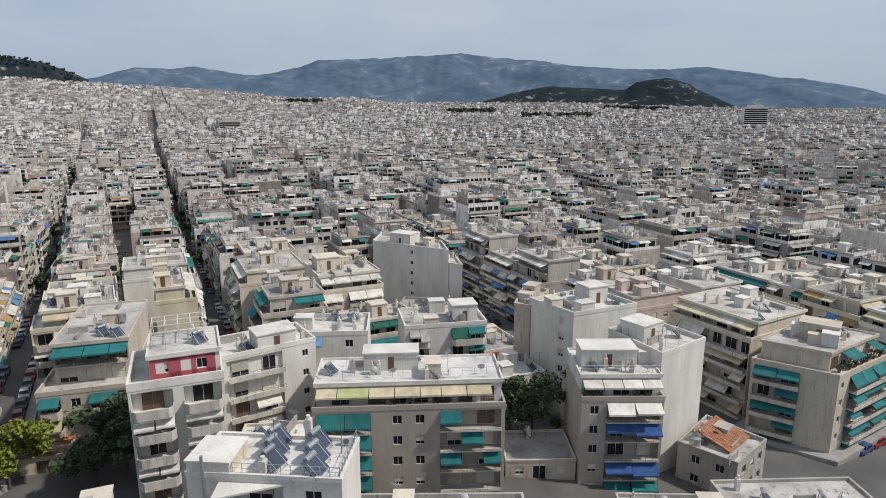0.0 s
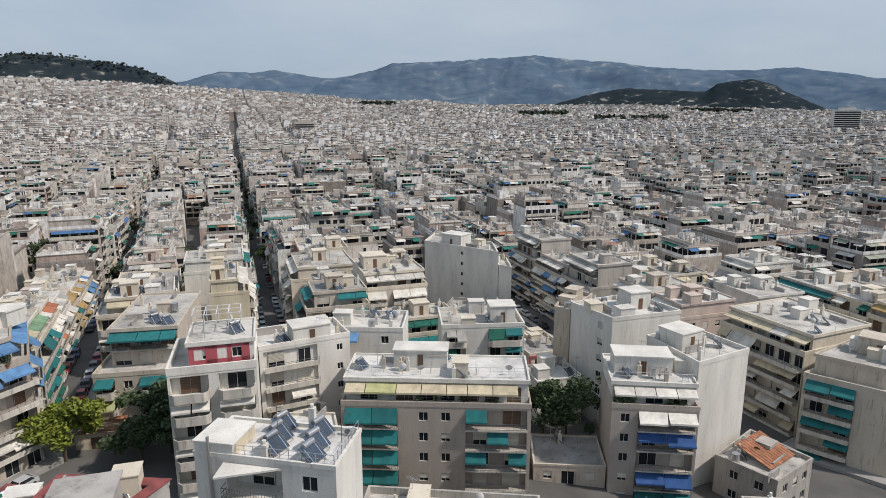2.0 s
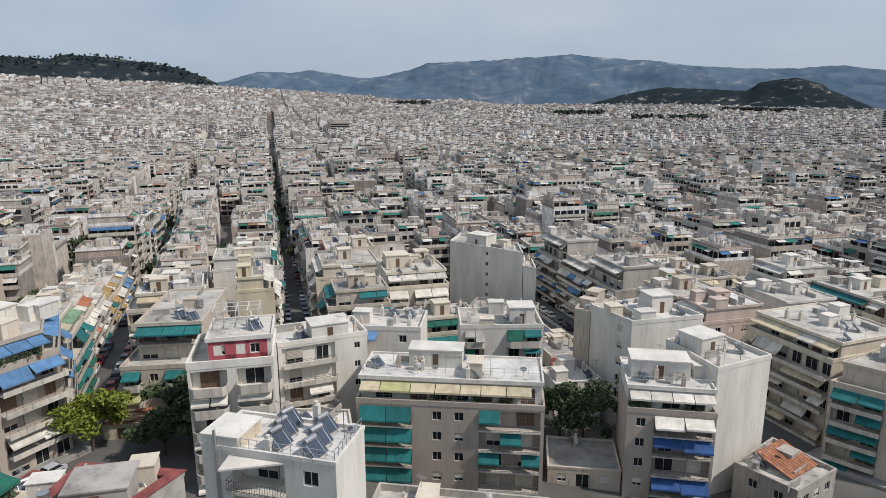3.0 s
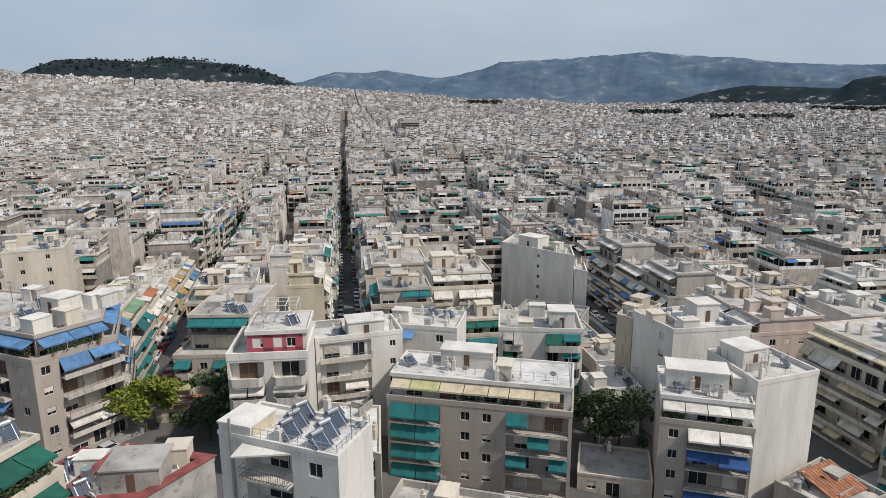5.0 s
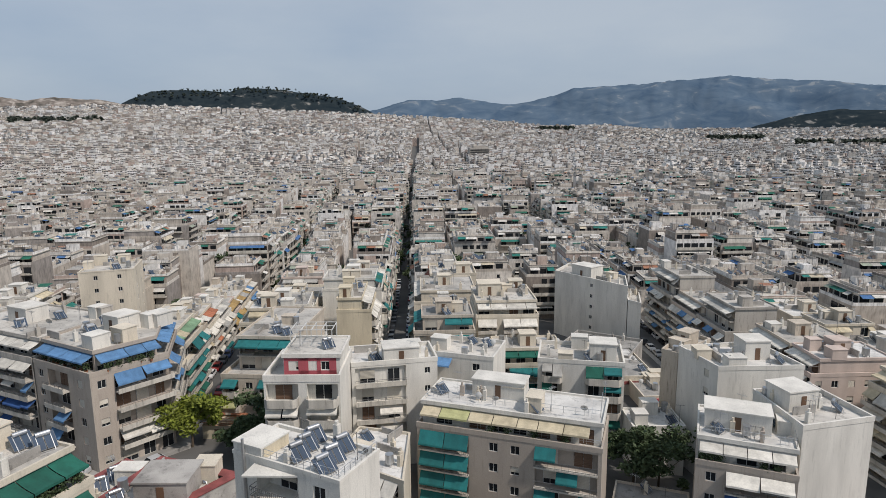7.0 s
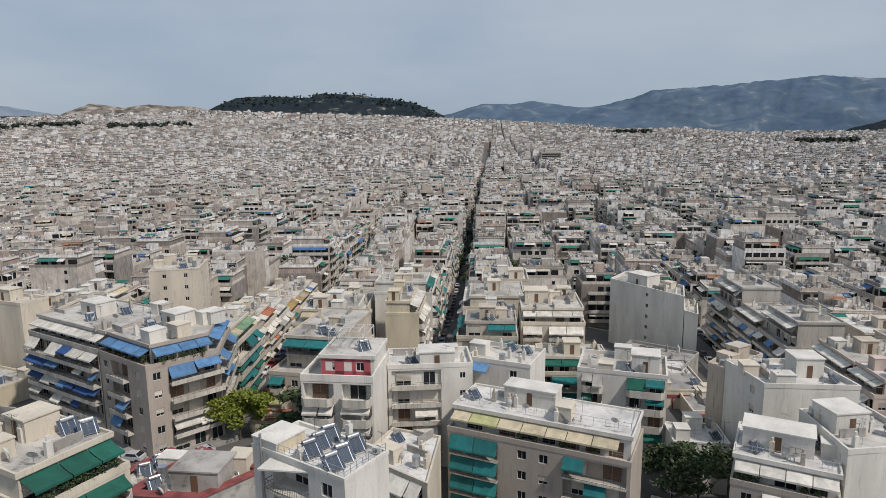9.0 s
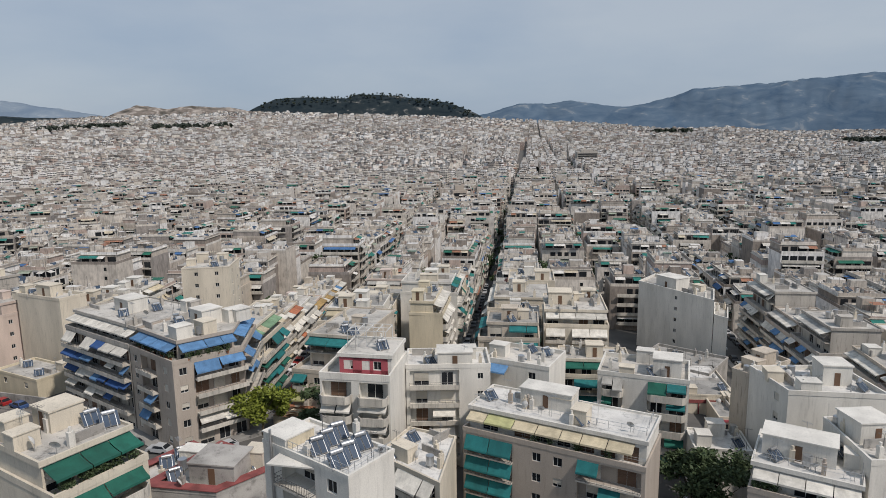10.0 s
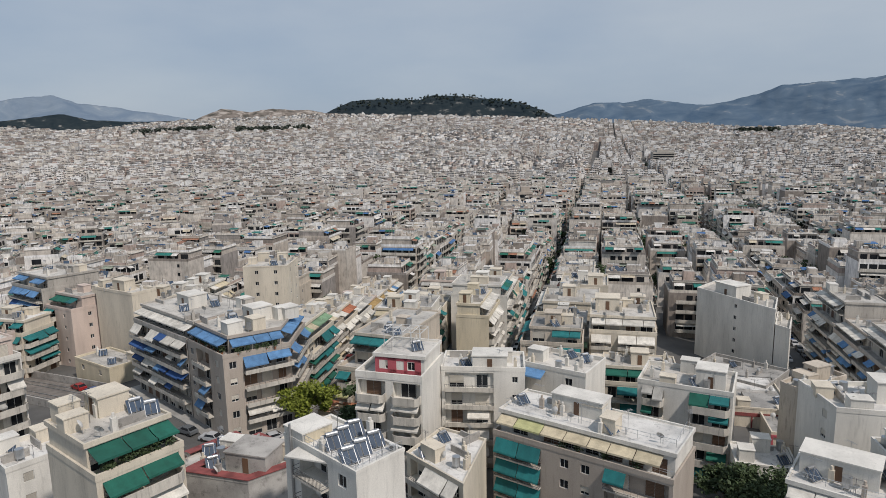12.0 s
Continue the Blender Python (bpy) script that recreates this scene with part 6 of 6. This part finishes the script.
def streets():
    rng = random.Random(4)
    for k, v0, v1, half in ((3, 112, 700, 3.4), (4, 150, 700, 3.4), (5, 128, 700, 3.8)):
        for s in (-1, 1):
            m = Mesh()
            v = v0
            while v < v1:
                a, b = sorted((s * half, s * (WIDE[k] + 0.1)))
                u, w = street_line(k, v), street_line(k, v + 8)
                p = [(*from_grid(u + a, v), 0), (*from_grid(u + b, v), 0), (*from_grid(w + b, v + 8), 0), (*from_grid(w + a, v + 8), 0)]
                top = [(x, y, ground_z(x, y) + 0.15) for x, y, _ in p]
                low = [(x, y, z - 0.6) for x, y, z in top]
                m.quad(*top)
                for i in range(4):
                    m.quad(low[i], low[(i + 1) % 4], top[(i + 1) % 4], top[i])
                v += 8
            tagged(part("pavement", m, [PAVING]), "pale slab pavement with a raised kerb", "pavement", kind="structure")
    # pavement round the corner house and along the junction
    for outline in ([(-100, 64.2), (-77, 63.2), (-62.8, 61.6), (-59.2, 73.0), (-67.5, 83), (-78, 80), (-100, 80)], [(-57.2, 82), (-45.7, 85.5), (-52.7, 108.5), (-64.2, 105)], [(53.0, 101.8), (63.5, 94.3), (79, 104.2), (68, 114)]):
        m = Mesh()
        wide = offset(outline, [-2.2] * len(outline))
        z = max(ground_z(x, y) for x, y in wide) + 0.16
        deck(m, wide, z, 0)
        for i in range(len(wide)):
            p, q = wide[i], wide[(i + 1) % len(wide)]
            m.quad((*p, z - 3), (*q, z - 3), (*q, z), (*p, z))
        tagged(part("pavement", m, [PAVING]), "pale slab pavement round a corner house", "pavement", kind="structure")
    kinds = [car(k) for k in range(6)]
    spots = []
    for k, v0, v1, off in ((3, 112, 250, 2.4), (4, 152, 260, 2.4), (5, 138, 210, 2.8)):
        for s in (-1, 1):
            v = v0 + 3
            while v < v1:
                if rng.random() < 0.75:
                    spots.append((*from_grid(street_line(k, v) + s * off, v), GRID + 90 - math.degrees(math.atan(STREETS[k][1]))))
                v += 5.6
    spots += [(-66, 60.0, 20), (-57.5, 66.5, 75), (-72, 59, 8), (-110, 58.5, 4), (-116, 58.0, 4), (71, 97, 33), (75, 99.6, 33)]
    for i, (x, y, a) in enumerate(spots):
        ob = kinds[i] if i < 6 else None
        m = pose(x, y, ground_z(x, y) + 0.02, 0, 0, a)
        if ob:
            ob.matrix_basis = m
        else:
            copy_thing(kinds[rng.choice((0, 0, 1, 1, 2, 4, 4, 3, 5))], m)


streets()


# ---- small house under the trees, and far landmarks ----
def shed():
    t = root("tiled_shed", pose(-55.2, 80.0, ground_z(-55, 80), 0, 0, 17), "old roofless-looking shed with broken terracotta tiles", "shed")
    m = Mesh()
    m.box(-3.0, -2.2, 0, 3.0, 2.2, 2.6)
    part("wall", m, [OCHRE], t)
    m = Mesh()
    m.box(-0.9, -2.23, 0.1, 0.6, -2.2, 1.9)
    part("door", m, [BROWN], t)
    rng = random.Random(2)
    data = Mesh()
    data.box(-0.15, -0.25, 0, 0.15, 0.25, 0.05)
    data = data.data("roof_tile", [TILE])
    for i in range(20):
        for s in (-1, 1):
            for j in range(5):
                if s > 0 and 8 < i < 13 and j > 1:
                    continue
                part("roof_tile", data, None, t, pose(-3.0 + i * 0.315, s * (2.35 - j * 0.48), 2.62 + j * 0.2 + rng.uniform(0, 0.02), -s * -22, 0, rng.uniform(-4, 4)))


shed()


def far_block(az, r, z_top, w, d, mat, label):
    x, y = r * math.sin(radians(az)), r * math.cos(radians(az))
    z0 = ground_z(x, y)
    t = root("office_tower", pose(x, y, z0, 0, 0, -az + 12), label, "office building")
    h = z_top - z0
    m = Mesh()
    m.box(-w / 2, -d / 2, 0, w / 2, d / 2, h)
    part("wall", m, [mat], t)
    n = int(h / 4)
    for k in range(n):
        g = Mesh()
        g.box(-w / 2 + 1, -d / 2 - 0.3, 1.5 + k * 4, w / 2 - 1, -d / 2, 3.9 + k * 4)
        part("window_band", g, [DARK], t)
    m = Mesh()
    m.box(-w * 0.3, -d * 0.3, h, w * 0.3, d * 0.3, h + 4)
    part("plant_room", m, [mat], t)


far_block(25.75, 1500, 48.5, 46, 26, WHITE, "tall white office slab with dark window bands")
far_block(-18.4, 1300, 27, 40, 24, GREY, "low office block with blue-black window bands")
far_block(-28.1, 510, 12, 12, 12, TAUPE, "slim dark-fronted apartment tower")


# ---- railway cutting beside the junction ----
def railway():
    gravel = material("ballast", (0.20, 0.18, 0.16), stain=0.4, streak=False, fine=12, bump=0.5)
    a, b = Vector((-165.0, 47.0)), Vector((-103.0, 57.0))
    d = (b - a).normalized()
    n = Vector((-d.y, d.x))

    def strip(o0, o1, z0, z1, name, mat, label, kind="structure"):
        m = Mesh()
        steps = 12
        for i in range(steps):
            p, q = a.lerp(b, i / steps), a.lerp(b, (i + 1) / steps)
            e = [p + n * o0, q + n * o0, q + n * o1, p + n * o1]
            z = [ground_z(v.x, v.y) for v in e]
            lo, hi = [(v.x, v.y, h + z0) for v, h in zip(e, z)], [(v.x, v.y, h + z1) for v, h in zip(e, z)]
            m.quad(*hi)
            for k in range(4):
                m.quad(lo[k], lo[(k + 1) % 4], hi[(k + 1) % 4], hi[k])
        tagged(part(name, m, [mat]), label, "railway", kind=kind)

    strip(-5.5, 4.5, -0.5, 0.12, "ballast", gravel, "brown gravel bed of a railway line")
    for o in (-3.6, -2.1, 1.0, 2.5):
        strip(o, o + 0.12, 0.1, 0.32, "rail", STEEL, "worn steel rail")
    for o in (-6.4, 5.0):
        strip(o, o + 0.3, -0.5, 1.6, "railway_wall", CONCRETE, "low concrete wall along the railway")


railway()
